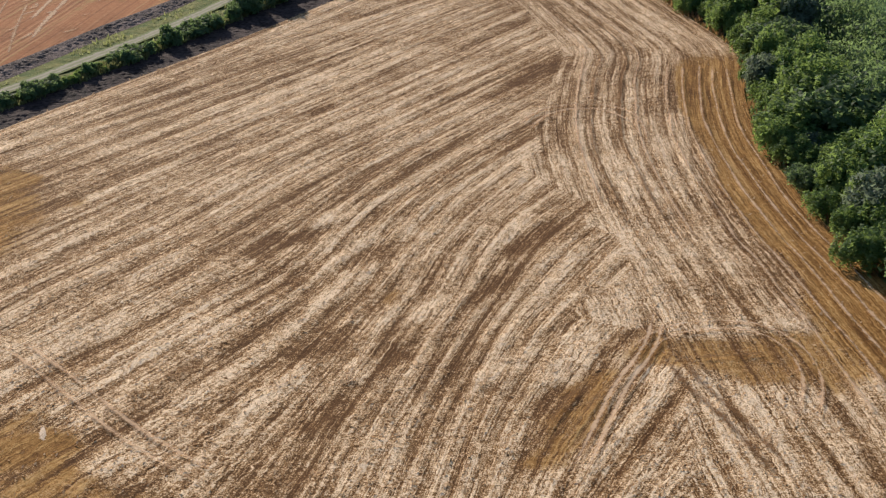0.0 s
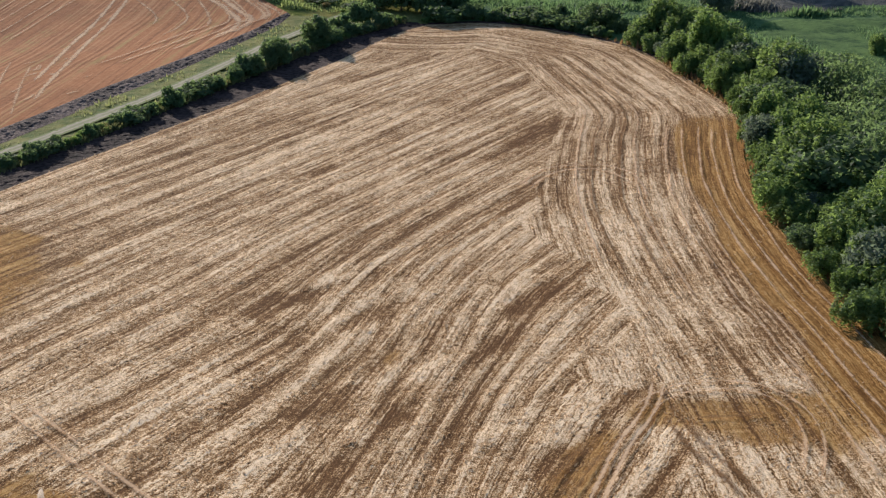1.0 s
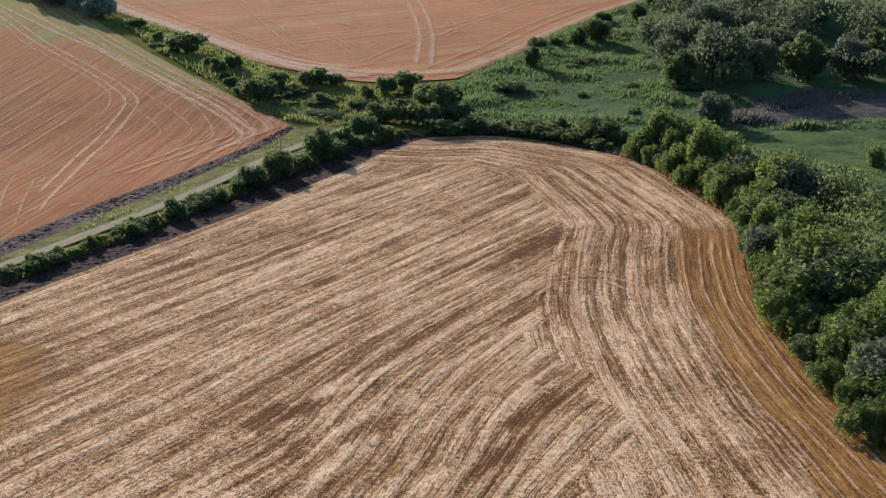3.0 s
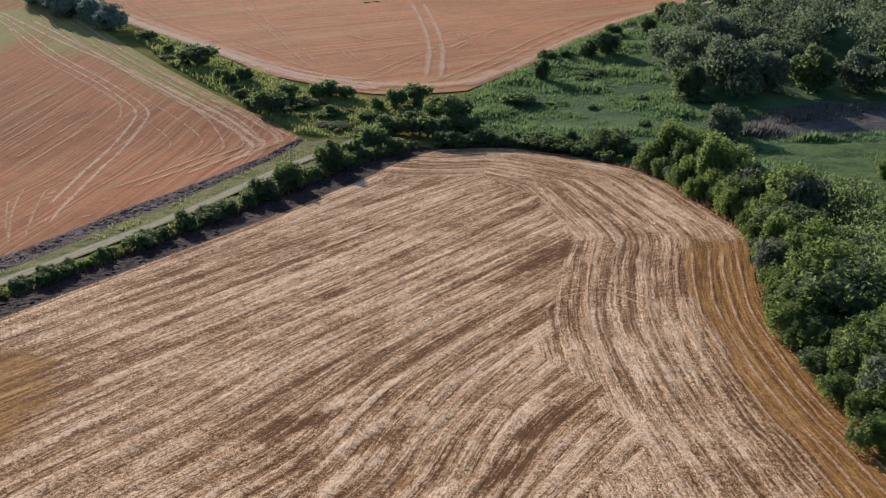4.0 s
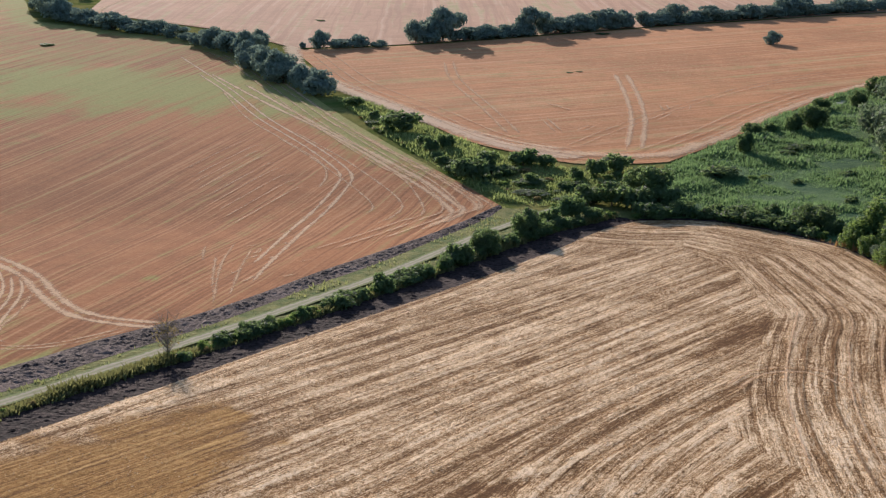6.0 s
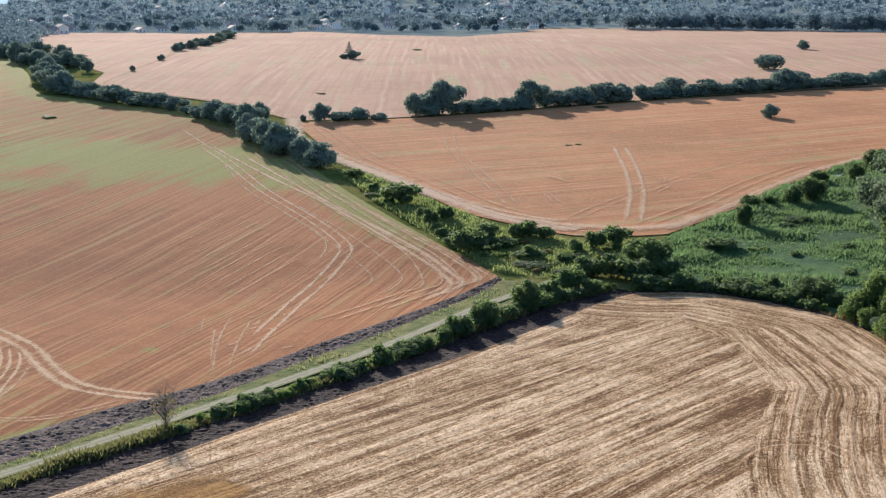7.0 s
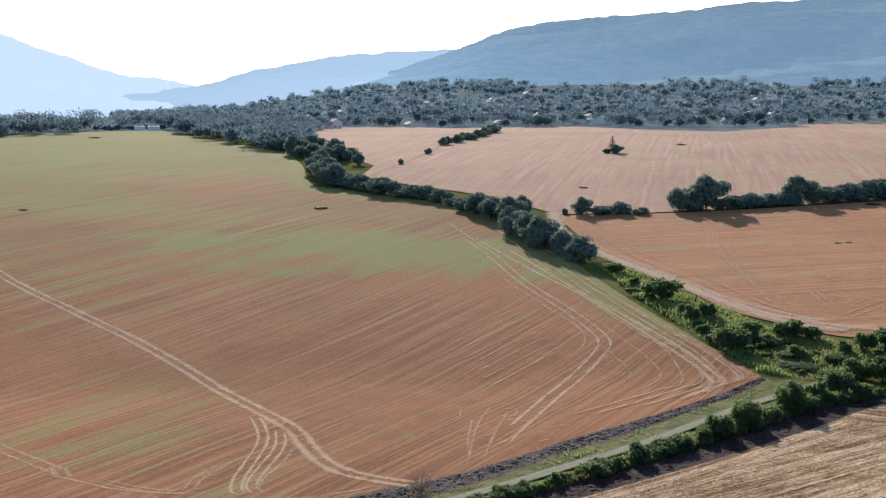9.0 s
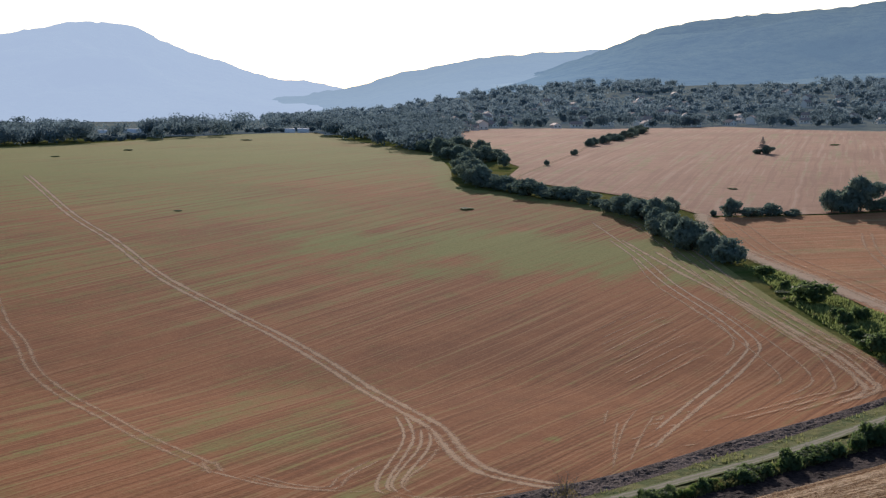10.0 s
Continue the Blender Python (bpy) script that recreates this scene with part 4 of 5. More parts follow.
def cards(seed, lobes, count, leaf, loose=0.42):
    """Leaf clumps as small pointed blades on and in a set of lobes (x, y, z, rx, rz)."""
    g = np.random.default_rng(seed)
    lobes = np.array(lobes, float)
    w = lobes[:, 3] ** 2
    pick = lobes[g.choice(len(lobes), count, p=w / w.sum())]
    v = g.normal(size=(count, 3))
    v /= np.linalg.norm(v, axis=1)[:, None]
    v[:, 2] = np.where(g.random(count) < 0.45, np.abs(v[:, 2]), v[:, 2])
    r = np.where(g.random(count) < 0.8, g.uniform(0.72, 1.16, count), g.uniform(0.3, 0.85, count))
    c = pick[:, :3] + v * r[:, None] * pick[:, [3, 3, 4]]
    n = v + g.normal(size=(count, 3)) * loose
    n[:, 2] += 0.25
    n /= np.linalg.norm(n, axis=1)[:, None]
    a = np.cross(n, g.normal(size=(count, 3)))
    a /= np.linalg.norm(a, axis=1)[:, None]
    a[:, 2] = np.abs(a[:, 2]) + 0.25
    b = np.cross(n, a)
    s = (leaf * g.uniform(0.55, 1.35, count))[:, None]
    a, b = a * s, b * s * 0.62
    vs = np.stack([c - a * 0.6 - b, c - a * 0.6 + b, c + a], 1).reshape(-1, 3)
    return vs, np.arange(count * 3).reshape(-1, 3)


def tube(points, radii, sides=6):
    """A tapered limb through points."""
    p = np.array(points, float)
    t = np.gradient(p, axis=0)
    vs, fs = [], []
    for i, (q, d, r) in enumerate(zip(p, t, radii)):
        d = d / np.linalg.norm(d)
        a = np.cross(d, (0.3, 0.9, 0.1))
        a /= np.linalg.norm(a)
        b = np.cross(d, a)
        ang = np.arange(sides) * 2 * np.pi / sides
        vs.append(q + r * (np.cos(ang)[:, None] * a + np.sin(ang)[:, None] * b))
        if i:
            k = (i - 1) * sides
            fs += [[k + j, k + (j + 1) % sides, k + sides + (j + 1) % sides, k + sides + j] for j in range(sides)]
    return np.vstack(vs), fs


def joined(pieces):
    vs, fs, n = [], [], 0
    for v, f in pieces:
        vs.append(v)
        fs += [[int(q) + n for q in face] for face in f]
        n += len(v)
    return np.vstack(vs), fs


def plant(name, seed, width, height, count, leaf, leaf_mat, stem=0.25, lobe_count=14, pointed=0.0, upright=1.0, lobe=(0.28, 0.5)):
    """A tree or bush of unit build: trunk with limbs, and a crown of uneven lobes of leaves."""
    g = np.random.default_rng(seed)
    base = height * stem
    mid, half, rad = (height + base * 0.6) / 2, (height - base * 0.6) / 2, width / 2
    lobes = []
    for i in range(lobe_count):
        a, e = g.uniform(0, 2 * np.pi), g.uniform(-1.0, 1.0)
        k = np.sqrt(max(0, 1 - e * e)) * (1 - pointed * max(0, e))
        q = g.uniform(0.45, 0.72) if lobe[1] > 0.4 else g.uniform(0.5, 0.95)
        s = g.uniform(*lobe)
        lobes.append((np.cos(a) * k * rad * q, np.sin(a) * k * rad * q, mid + e * half * 0.68, rad * s * (1 - 0.5 * pointed * max(0, e)) / upright ** 0.5, half * s * 1.05 * upright))
    lobes.append((0, 0, mid, rad * 0.55, half * 0.62))
    limbs = [tube([(0, 0, -0.3), (0.02 * width, 0, base), (0.0, 0.03 * width, mid), (0.02 * width, 0, height * 0.85)], [0.035 * height, 0.028 * height, 0.018 * height, 0.006 * height])]
    for q in lobes[:6]:
        z = g.uniform(base * 0.6, mid)
        limbs.append(tube([(0, 0, z), (q[0] * 0.5, q[1] * 0.5, (z + q[2]) / 2 + 0.04 * height), q[:3]], [0.016 * height, 0.011 * height, 0.004 * height], 5))
    root = new(name)
    part("trunk", mesh_of("trunk", *joined(limbs), M_BARK, True), root)
    part("crown", mesh_of("crown", *cards(seed + 50, lobes, count, leaf), leaf_mat), root)
    root["width"], root["height"] = width, height
    return root


used = set()


def stand(kind, x, y, width, height, label, category, group="", seed=0, sink=0.1):
    """Set a plant of one of the builds on the land, scaled to a width and height."""
    proto = kind[seed % len(kind)]
    m = Matrix.Translation((x, y, float(land(x, y)) - sink)) @ Matrix.Rotation(seed * 2.399, 4, "Z") @ Matrix.Diagonal((width / proto["width"], width / proto["width"], height / proto["height"], 1))
    if proto.name in used:
        ob = copy_thing(proto, m)
    else:
        ob = proto
        ob.matrix_basis = m
        used.add(proto.name)
    return tagged(ob, label, category, group)


def builds(name, n, seed, *args, **kw):
    return [plant(name, seed + i * 7, *args, **kw) for i in range(n)]


NEAR_TREE = builds("tree", 4, 100, 10, 11, 4400, 0.36, M_LEAF_FRESH, stem=0.04, lobe_count=64, pointed=0.4, upright=2.6, lobe=(0.15, 0.28))
NEAR_DARK = builds("tree", 3, 140, 9, 9, 4400, 0.36, M_LEAF_DARK, stem=0.04, lobe_count=44, upright=1.3, lobe=(0.18, 0.34))
WILLOW = builds("willow", 2, 180, 9, 9, 4600, 0.34, M_LEAF_GREY, stem=0.04, lobe_count=22)
# build for the middle distance, with haze tinted into its leaves
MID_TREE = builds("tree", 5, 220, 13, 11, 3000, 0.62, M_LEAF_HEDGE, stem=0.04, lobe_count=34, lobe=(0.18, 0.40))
BUSH = builds("bush", 4, 260, 5, 4, 860, 0.42, M_LEAF_DARK, stem=0.05, lobe_count=12)
BUSH_FRESH = builds("leafy_shrub", 3, 300, 5, 3, 800, 0.40, M_LEAF_FRESH, stem=0.05, lobe_count=12)
BUSH_DRY = builds("shrub", 2, 340, 4, 2.5, 700, 0.32, M_LEAF_DRY, stem=0.05, lobe_count=10)

rng = np.random.default_rng(5)

# hedge beside the road
HEDGE = [(-46.5, 230.9, 4.5, 3.6), (-36.4, 254.7, 5.8, 4.4), (-32.6, 262.7, 6.8, 5.6), (-25.9, 280.1, 7.2, 6.2), (-22.2, 292.4, 6.1, 5.0), (-17.9, 301, 5.8, 4.8), (-9.7, 316.1, 12, 7.6), (-1.4, 322.5, 11.5, 8), (-15.2, 317, 8, 5), (-5, 313, 8, 5), (3, 316, 8, 4.6)]
for i, (x, y, w, h) in enumerate(HEDGE):
    stand(NEAR_DARK if h > 5.4 else BUSH, x, y, w, h, "dark green dense hedge bush between dirt road and ploughed strip", "bush", "hedge along the dirt road", i)
line = offset(HEDGE_FOOT, -0.6)
line = line[(line[:, 1] > 120) & (line[:, 1] < 306)]
for i, (x, y) in enumerate(even(line, 280)):
    lush = y > 188 + rng.normal() * 4
    h = (2.4 if lush else 1.5) * rng.uniform(0.7, 1.2)
    w = (3.2 if lush else 2.2) * rng.uniform(0.8, 1.3)
    kind = (BUSH_FRESH if rng.random() < 0.6 else BUSH) if lush else (BUSH_DRY if rng.random() < 0.75 else BUSH_FRESH)
    stand(kind, x + rng.normal() * 0.5, y + rng.normal() * 0.5, w, h, "low leafy hedge shrub beside the dirt road" if lush else "low half-dry shrub beside the dirt road", "shrub", "hedge along the dirt road", i)

# bare sapling by the road
g = np.random.default_rng(77)
limbs = [tube([(0, 0, -0.2), (0.05, 0, 1.4), (0.1, 0.1, 3.0), (0.0, 0.2, 4.8)], [0.11, 0.09, 0.05, 0.015])]
for i in range(42):
    a, z0, l = g.uniform(0, 6.28), g.uniform(0.5, 3.8), g.uniform(1.0, 2.4)
    e = np.array([math.cos(a) * l * 0.75, math.sin(a) * l * 0.75, z0 + l * 0.8])
    limbs.append(tube([(0.05, 0.05, z0), e * 0.5 + np.array([0, 0, z0 * 0.5 + 0.1]), e], [0.05, 0.035, 0.012], 4))
    for j in range(3):
        s = e * g.uniform(0.5, 0.9) + np.array([0, 0, z0 * 0.25])
        limbs.append(tube([s, s + g.normal(size=3) * 0.3 + (0, 0, 0.25), s + g.normal(size=3) * 0.5 + (0, 0, 0.6)], [0.022, 0.016, 0.008], 3))
sapling = new("sapling")
grey_bark = plain("grey_bark", (0.16, 0.13, 0.10), (0.27, 0.23, 0.19), 3.0)
part("trunk", mesh_of("trunk", *joined(limbs[:1]), grey_bark, True), sapling)
part("crown", mesh_of("crown", *joined(limbs[1:]), grey_bark, True), sapling, "bare grey twigs")
part("foliage", mesh_of("foliage", *cards(78, [(0, 0, 3, 1.7, 1.9)], 260, 0.14), M_LEAF_DRY), sapling)
sapling.matrix_basis = pose(-70.3, 187.0, 0.05) @ Matrix.Scale(1.25, 4)
tagged(sapling, "thin nearly bare sapling beside the pale dirt road", "tree")

# scrub where roads and fields meet
SCRUB = [(-19.3, 339.7, 4.2, 3.5), (-14.6, 343.2, 5.0, 4.3), (-9.5, 348.6, 5.1, 4.0), (-42.6, 348.4, 10.2, 7.3), (-33.9, 354, 9.6, 4.6), (-45.3, 336, 8.4, 4.9), (-28.5, 352, 3.7, 2.8), (-55.1, 352.7, 5.9, 3.0), (-60.1, 365.1, 5.4, 4.6), (-56.8, 368.9, 4.6, 3.9), (-72.4, 389.6, 7.4, 4.9), (-79.2, 398.7, 5, 3.7), (-84, 405, 4.2, 2.8), (-63, 372, 4, 2.5), (-94, 421, 4.2, 2.8), (-38, 345, 5, 3.2), (-30, 334, 5, 3.0)]
for i, (x, y, w, h) in enumerate(SCRUB):
    stand(BUSH, x, y, w, h, "rounded dark green bush in the scrub between the fields", "bush", "scrub between the fields", i)
scrub_poly = np.array([(-36, 316), (-20, 312), (-8, 326), (0, 340), (-6, 352), (-24, 352), (-40, 362), (-62, 390), (-92, 432), (-104, 436), (-76, 382), (-52, 342)], float)
k = 0
while k < 190:
    x, y = rng.uniform(-105, 0), rng.uniform(312, 436)
    if inside(np.array([x]), np.array([y]), scrub_poly)[0] and away(np.array([x]), np.array([y]), MID_WEST)[0] > 13:
        stand(BUSH_FRESH if rng.random() < 0.7 else BUSH if rng.random() < 0.6 else BUSH_DRY, x, y, rng.uniform(2.5, 6.5), rng.uniform(0.7, 2.1), "low green shrub in rough grass between the fields", "shrub", "scrub between the fields", k)
        k += 1

# tree row up the west field
ROW = [(-108.7, 438.2, 13, 8.4), (-116.6, 446.8, 9.5, 8.5), (-129.3, 460.7, 12.8, 10.8), (-125.9, 455.7, 11.7, 8), (-136, 471, 12, 10.5), (-143.5, 481.6, 13.4, 11.4), (-150, 496, 12, 10.5), (-154, 507, 12, 10.5), (-162.5, 515.5, 14.4, 12.2), (-172.1, 524, 12.4, 9.5), (-179.9, 533.5, 11.6, 8.5), (-154.8, 528, 11.3, 10.2), (-198.1, 551.2, 10.8, 6), (-189, 543, 9, 5.5), (-208, 558, 12, 7), (-215.8, 562, 14.8, 7.9), (-224, 566, 13, 7.5), (-231.9, 569, 15.1, 8), (-242, 577, 14, 7.5), (-251.5, 583.1, 15.6, 7.6)]
ROW += [(-260, 590, 15, 9), (-266.9, 593.8, 20, 13), (-275, 606, 16, 12), (-288.3, 625.8, 14.1, 11.3), (-280, 616, 15, 11), (-317.3, 714.7, 12.8, 12.8), (-296, 691.3, 9.9, 8.6), (-296, 640, 14, 10), (-306, 660, 13, 9), (-318, 690, 13, 9)]
for i, (x, y, w, h) in enumerate(ROW):
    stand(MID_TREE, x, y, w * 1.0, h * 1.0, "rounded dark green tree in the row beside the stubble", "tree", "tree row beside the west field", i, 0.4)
for i in range(26):
    t = i / 25
    stand(MID_TREE, -330 - 95 * t + rng.normal() * 9, 725 + 110 * t + rng.normal() * 9, rng.uniform(11, 18), rng.uniform(8, 13), "dark green tree of the wood beyond the stubble", "tree", "small wood at the field's far end", i, 0.4)

# hedge between the middle and the far field
ROW = [(-139.3, 534.7, 3.2, 3.4), (-132.7, 536.1, 7.3, 7.5), (-125, 537.4, 10.2, 5.7), (-117.9, 541, 9.1, 5.7), (-110.1, 543, 6.8, 4.1), (-97.8, 556, 10.5, 12.1), (-87.7, 564, 15.3, 14.2), (-77.3, 571, 12, 7.7), (-71, 574, 11, 6.5), (-64.9, 579, 12, 7.3), (-58, 584, 11, 8), (-53.8, 589, 12.3, 12), (-42.2, 596, 14, 9.9), (-35, 601, 11, 8.5), (-28, 606, 15, 11.3), (-16, 617, 12.8, 9.8), (-22, 611, 11, 9), (-7.5, 622, 6.5, 9.9), (-1, 625, 10, 6.5), (5.2, 632, 12, 12), (14, 636, 12, 7)]
ROW += [(22, 641, 13, 7.5), (30, 646, 13, 7), (38.1, 651, 13, 7.7), (48, 657, 14, 8), (57.7, 663, 16, 12.7), (66, 668, 13, 8), (74.8, 673, 14, 7.2), (84, 678, 14, 7.5), (91.9, 684, 15, 8.2), (105, 690, 14, 9), (118, 697, 15, 8), (132, 704, 15, 9), (150, 712, 16, 8), (170, 720, 16, 9), (190, 728, 16, 9)]
for i, (x, y, w, h) in enumerate(ROW):
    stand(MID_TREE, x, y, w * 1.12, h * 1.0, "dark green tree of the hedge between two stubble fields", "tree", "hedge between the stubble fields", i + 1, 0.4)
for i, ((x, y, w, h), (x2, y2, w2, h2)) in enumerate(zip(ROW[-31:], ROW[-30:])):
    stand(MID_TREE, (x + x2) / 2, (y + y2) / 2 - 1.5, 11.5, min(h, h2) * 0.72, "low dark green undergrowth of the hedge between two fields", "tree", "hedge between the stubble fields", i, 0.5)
for i, (x, y, w, h, what) in enumerate([(44.1, 566.8, 7.5, 5.6, "single round dark tree standing in orange stubble"), (58.2, 768.8, 17.4, 12, "broad round tree standing in the far stubble"), (93.5, 943.4, 9.7, 7, "small single tree standing in the far stubble"),
                                       (-288.2, 780.5, 5.2, 5.0, "small tree beside the path between far fields"), (-276.3, 704.8, 4.4, 4.2, "small tree beside the path between far fields"), (-181.5, 818.4, 8, 5.5, "bush at the foot of a pale dead tree"), (-187.5, 819, 6, 4.5, "bush at the foot of a pale dead tree")]):
    stand(MID_TREE, x, y, w, h, what, "tree", "", i + 2, 0.3)
for i in range(16):
    t = i / 15
    stand(MID_TREE, -306 - 36 * t + rng.normal() * 2, 868 + 220 * t + rng.normal() * 6, rng.uniform(7, 11), rng.uniform(5, 8), "dark tree of a hedge between the far fields", "tree", "hedge between the far fields", i, 0.3)

for i, (x, y, w, h) in enumerate([(-31.1, 492, 3.5, 0.4), (-28, 494, 2.4, 0.35), (-23.8, 591.3, 4, 0.7), (-155.4, 622.9, 3.4, 0.6), (-565.2, 641.6, 6.5, 0.9), (-565.4, 710.5, 6, 0.9), (-574, 857.6, 6, 0.9), (-342.5, 461.2, 6, 1.0), (-238, 517, 7, 1.1), (-152.6, 619.5, 3.4, 0.7), (-158.5, 910.3, 4, 0.9), (-25.1, 214.3, 3.5, 0.5)]):
    stand(BUSH if i < 11 else BUSH_DRY, x, y, w, h, "low dark patch of uncut weeds in the stubble", "weeds", "weed patches in the fields", i)

# a heap of straw
g = np.random.default_rng(61)
heap = new("straw_heap")
n = 420
a, r = g.uniform(0, 6.28, n), 1.1 * np.sqrt(g.random(n))
c = np.c_[np.cos(a) * r * 0.8, np.sin(a) * r, 0.12 + 0.75 * (1 - r / 1.15) * g.random(n)]
d = g.normal(size=(n, 3)) * (0.3, 0.3, 0.12)
s = np.cross(d, (0, 0, 1)) * 0.12
v = np.stack([c - d, c + s, c + d, c - s], 1).reshape(-1, 3)
part("loose_straw", mesh_of("loose_straw", v, np.arange(n * 4).reshape(-1, 4), plain("bleached_straw", (0.58, 0.42, 0.26), (0.80, 0.63, 0.44), 4.0)), heap)
part("core", mesh_of("core", [(math.cos(q) * 0.8 * k, math.sin(q) * 1.0 * k, z) for k, z in ((1.0, 0.0), (0.7, 0.4), (0.2, 0.62)) for q in np.arange(9) * 0.698], [[i * 9 + j, i * 9 + (j + 1) % 9, (i + 1) * 9 + (j + 1) % 9, (i + 1) * 9 + j] for i in range(2) for j in range(9)] + [list(range(18, 27))], plain("packed_straw", (0.46, 0.32, 0.19), (0.66, 0.50, 0.33), 4.0), True), heap)
heap.matrix_basis = pose(-33.8, 101.4, 0.12, 0, 0, 15) @ Matrix.Diagonal((0.24, 0.85, 0.10, 1))
tagged(heap, "small bleached heap of straw lying on the stubble", "straw heap")

# the pale dead conical tree
g = np.random.default_rng(31)
limbs = [tube([(0, 0, -0.3), (0, 0, 5), (0, 0, 10.5)], [0.35, 0.22, 0.04])]
for i in range(190):
    z0 = g.uniform(1.0, 10.2)
    a, l = g.uniform(0, 6.28), (10.9 - z0) * 0.46 * g.uniform(0.6, 1.1)
    limbs.append(tube([(0, 0, z0), (math.cos(a) * l * 0.6, math.sin(a) * l * 0.6, z0 + 0.15), (math.cos(a) * l, math.sin(a) * l, z0 + 0.1)], [0.13, 0.10, 0.06], 4))
dead = new("dead_tree")
part("trunk", mesh_of("trunk", *joined(limbs[:1]), plain("weathered_wood", (0.33, 0.27, 0.22), (0.5, 0.43, 0.37), 1.0)), dead)
part("crown", mesh_of("crown", *joined(limbs[1:]), plain("weathered_twigs", (0.34, 0.28, 0.23), (0.5, 0.43, 0.37), 1.0)), dead)
dead.location = (-184.7, 820.5, float(land(-184.7, 820.5)))
tagged(dead, "pale grey conical dead tree among bushes in stubble", "tree")

# trees at the meadow's edge
for i, (x, y, w, h) in enumerate([(23.2, 370.8, 6.9, 8.9), (26.2, 393.1, 4.6, 4.6), (31.7, 399.2, 5, 4.6), (38.5, 400, 7, 7.5), (43.5, 403, 7, 8.3), (48.9, 430, 8, 6.8), (60, 433.1, 7.2, 8.1), (70, 452, 8, 8), (15, 377, 3.5, 1.8), (80, 470, 8, 8), (92, 485, 8, 8)]):
    stand(NEAR_DARK, x, y, w, h, "dark round tree at the edge of the green meadow", "tree", "trees along the meadow", i)
for i, (x, y, w, h) in enumerate([(25.5, 304.5, 5.7, 5.7), (34, 299, 7.4, 6.3), (38, 293, 6.5, 5.6), (43, 289, 7.3, 6.1), (13.1, 309, 6, 3), (6, 309.5, 5, 2.6), (19, 306, 5, 2.8), (1, 311, 5, 3), (30, 300, 4, 3.2)]):
    stand(NEAR_DARK if h > 5 else BUSH, x, y, w, h, "dark bush at the corner edge of the straw field", "bush", "bushes round the field corner", i)

edge = offset(EAST[(EAST[:, 1] > 286)], -2.6)
for i, (x, y) in enumerate(even(edge, 22)):
    stand(BUSH if i % 3 else BUSH_FRESH, x + rng.normal() * 0.5, y + rng.normal() * 0.5, rng.uniform(4.2, 6.0), rng.uniform(2.2, 3.8), "dark bush of the thicket along the straw field's corner", "bush", "bushes round the field corner", i)
stand(BUSH, -104.0, 145.0, 5, 3.8, "dark round bush beside the ploughed strip", "bush", "", 2)

# wood strip along the straw field
STRIP = [(45.8, 284.6, 7.2, 7.2), (50.5, 263.3, 9, 10.5), (55.7, 253.7, 8.7, 7.6), (62.1, 240.6, 10.5, 8.4), (56.5, 207.8, 11, 11.9), (57.2, 195.8, 8.7, 7.8), (52.7, 170.5, 9.2, 6.2), (51.5, 154.3, 6.4, 5), (61.4, 184.8, 6.7, 9.2), (75.4, 253.8, 6.7, 4.6), (85.6, 268.4, 5.9, 7.1), (50.8, 273, 8, 8), (57, 272, 8, 9), (54.5, 231, 8, 7), (56, 221, 9, 8)]
for i, (x, y, w, h) in enumerate(STRIP):
    stand(NEAR_TREE, x, y, w, h, "leafy bright green tree in the wood strip beside the field", "tree", "wood strip beside the straw field", i)
stand(WILLOW, 48.6, 202.5, 7.1, 6.4, "rounded grey-green willow at the field's edge", "tree", "wood strip beside the straw field", 0)
stand(WILLOW, 61.2, 311, 8.6, 8.2, "rounded olive-grey willow between wood and meadow", "tree", "", 1)
stand(WILLOW, 68.5, 228, 7, 6.5, "rounded grey-green willow inside the wood strip", "tree", "", 2)
stand(WILLOW, 69.5, 197, 8, 8, "rounded grey-green willow inside the wood strip", "tree", "", 3)
edge = EAST[(EAST[:, 1] < 284) & (EAST[:, 1] > 96)]
k, deep_wood = 0, []
for x, y in even(edge, 66):
    for depth, tall in ((1.6, 4.0), (5.0, 6.2), (10.5, 7.6), (16.0, 8.4), (22.0, 8.8), (29.0, 9.0)):
        if depth > 14 and y > 262 - depth * 1.6 or rng.random() < 0.12:
            continue
        dx = depth + rng.normal() * 1.0
        h = tall * rng.uniform(0.6, 1.4)
        q = (x + dx + 0.3, y + dx * 0.3 + rng.normal(), h * rng.uniform(1.0, 1.35), h)
        if depth > 14 or y < 125:
            if rng.random() < 0.5:
                deep_wood.append((q[0], q[1], q[2] * 0.9, h * rng.uniform(0.5, 1.1)))
            continue
        kind = NEAR_TREE if rng.random() < 0.8 else NEAR_DARK if rng.random() < 0.7 else WILLOW
        stand(kind, *q, "leafy green tree in the wood strip beside the field", "tree", "wood strip beside the straw field", k)
        k += 1

# dark wood behind the meadow
for i, (x, y, w, h) in enumerate([(59.3, 349.8, 13.2, 13.2), (70.4, 355.1, 15, 17), (80.4, 354.5, 15.1, 16), (91.8, 353.5, 16.6, 17), (103.1, 352.5, 15.2, 16.7), (62.4, 389, 9.8, 11.4), (111.9, 357.9, 12.4, 17.1), (76, 403.2, 15.2, 13.5), (100.4, 417.1, 17.7, 14.1)]):
    stand(WILLOW if i % 3 else NEAR_DARK, x, y, w, h, "tall grey-green tree of the wood behind the meadow", "tree", "wood behind the meadow", i)
dark_wood = []
while len(dark_wood) < 90:
    x, y = rng.uniform(56, 185), rng.uniform(342, 540)
    if x > 55 + max(0, y - 380) * 0.28 and x < y * 0.42:
        h = rng.uniform(9, 17)
        dark_wood.append((x, y, h * rng.uniform(0.9, 1.2), h))
k = 0
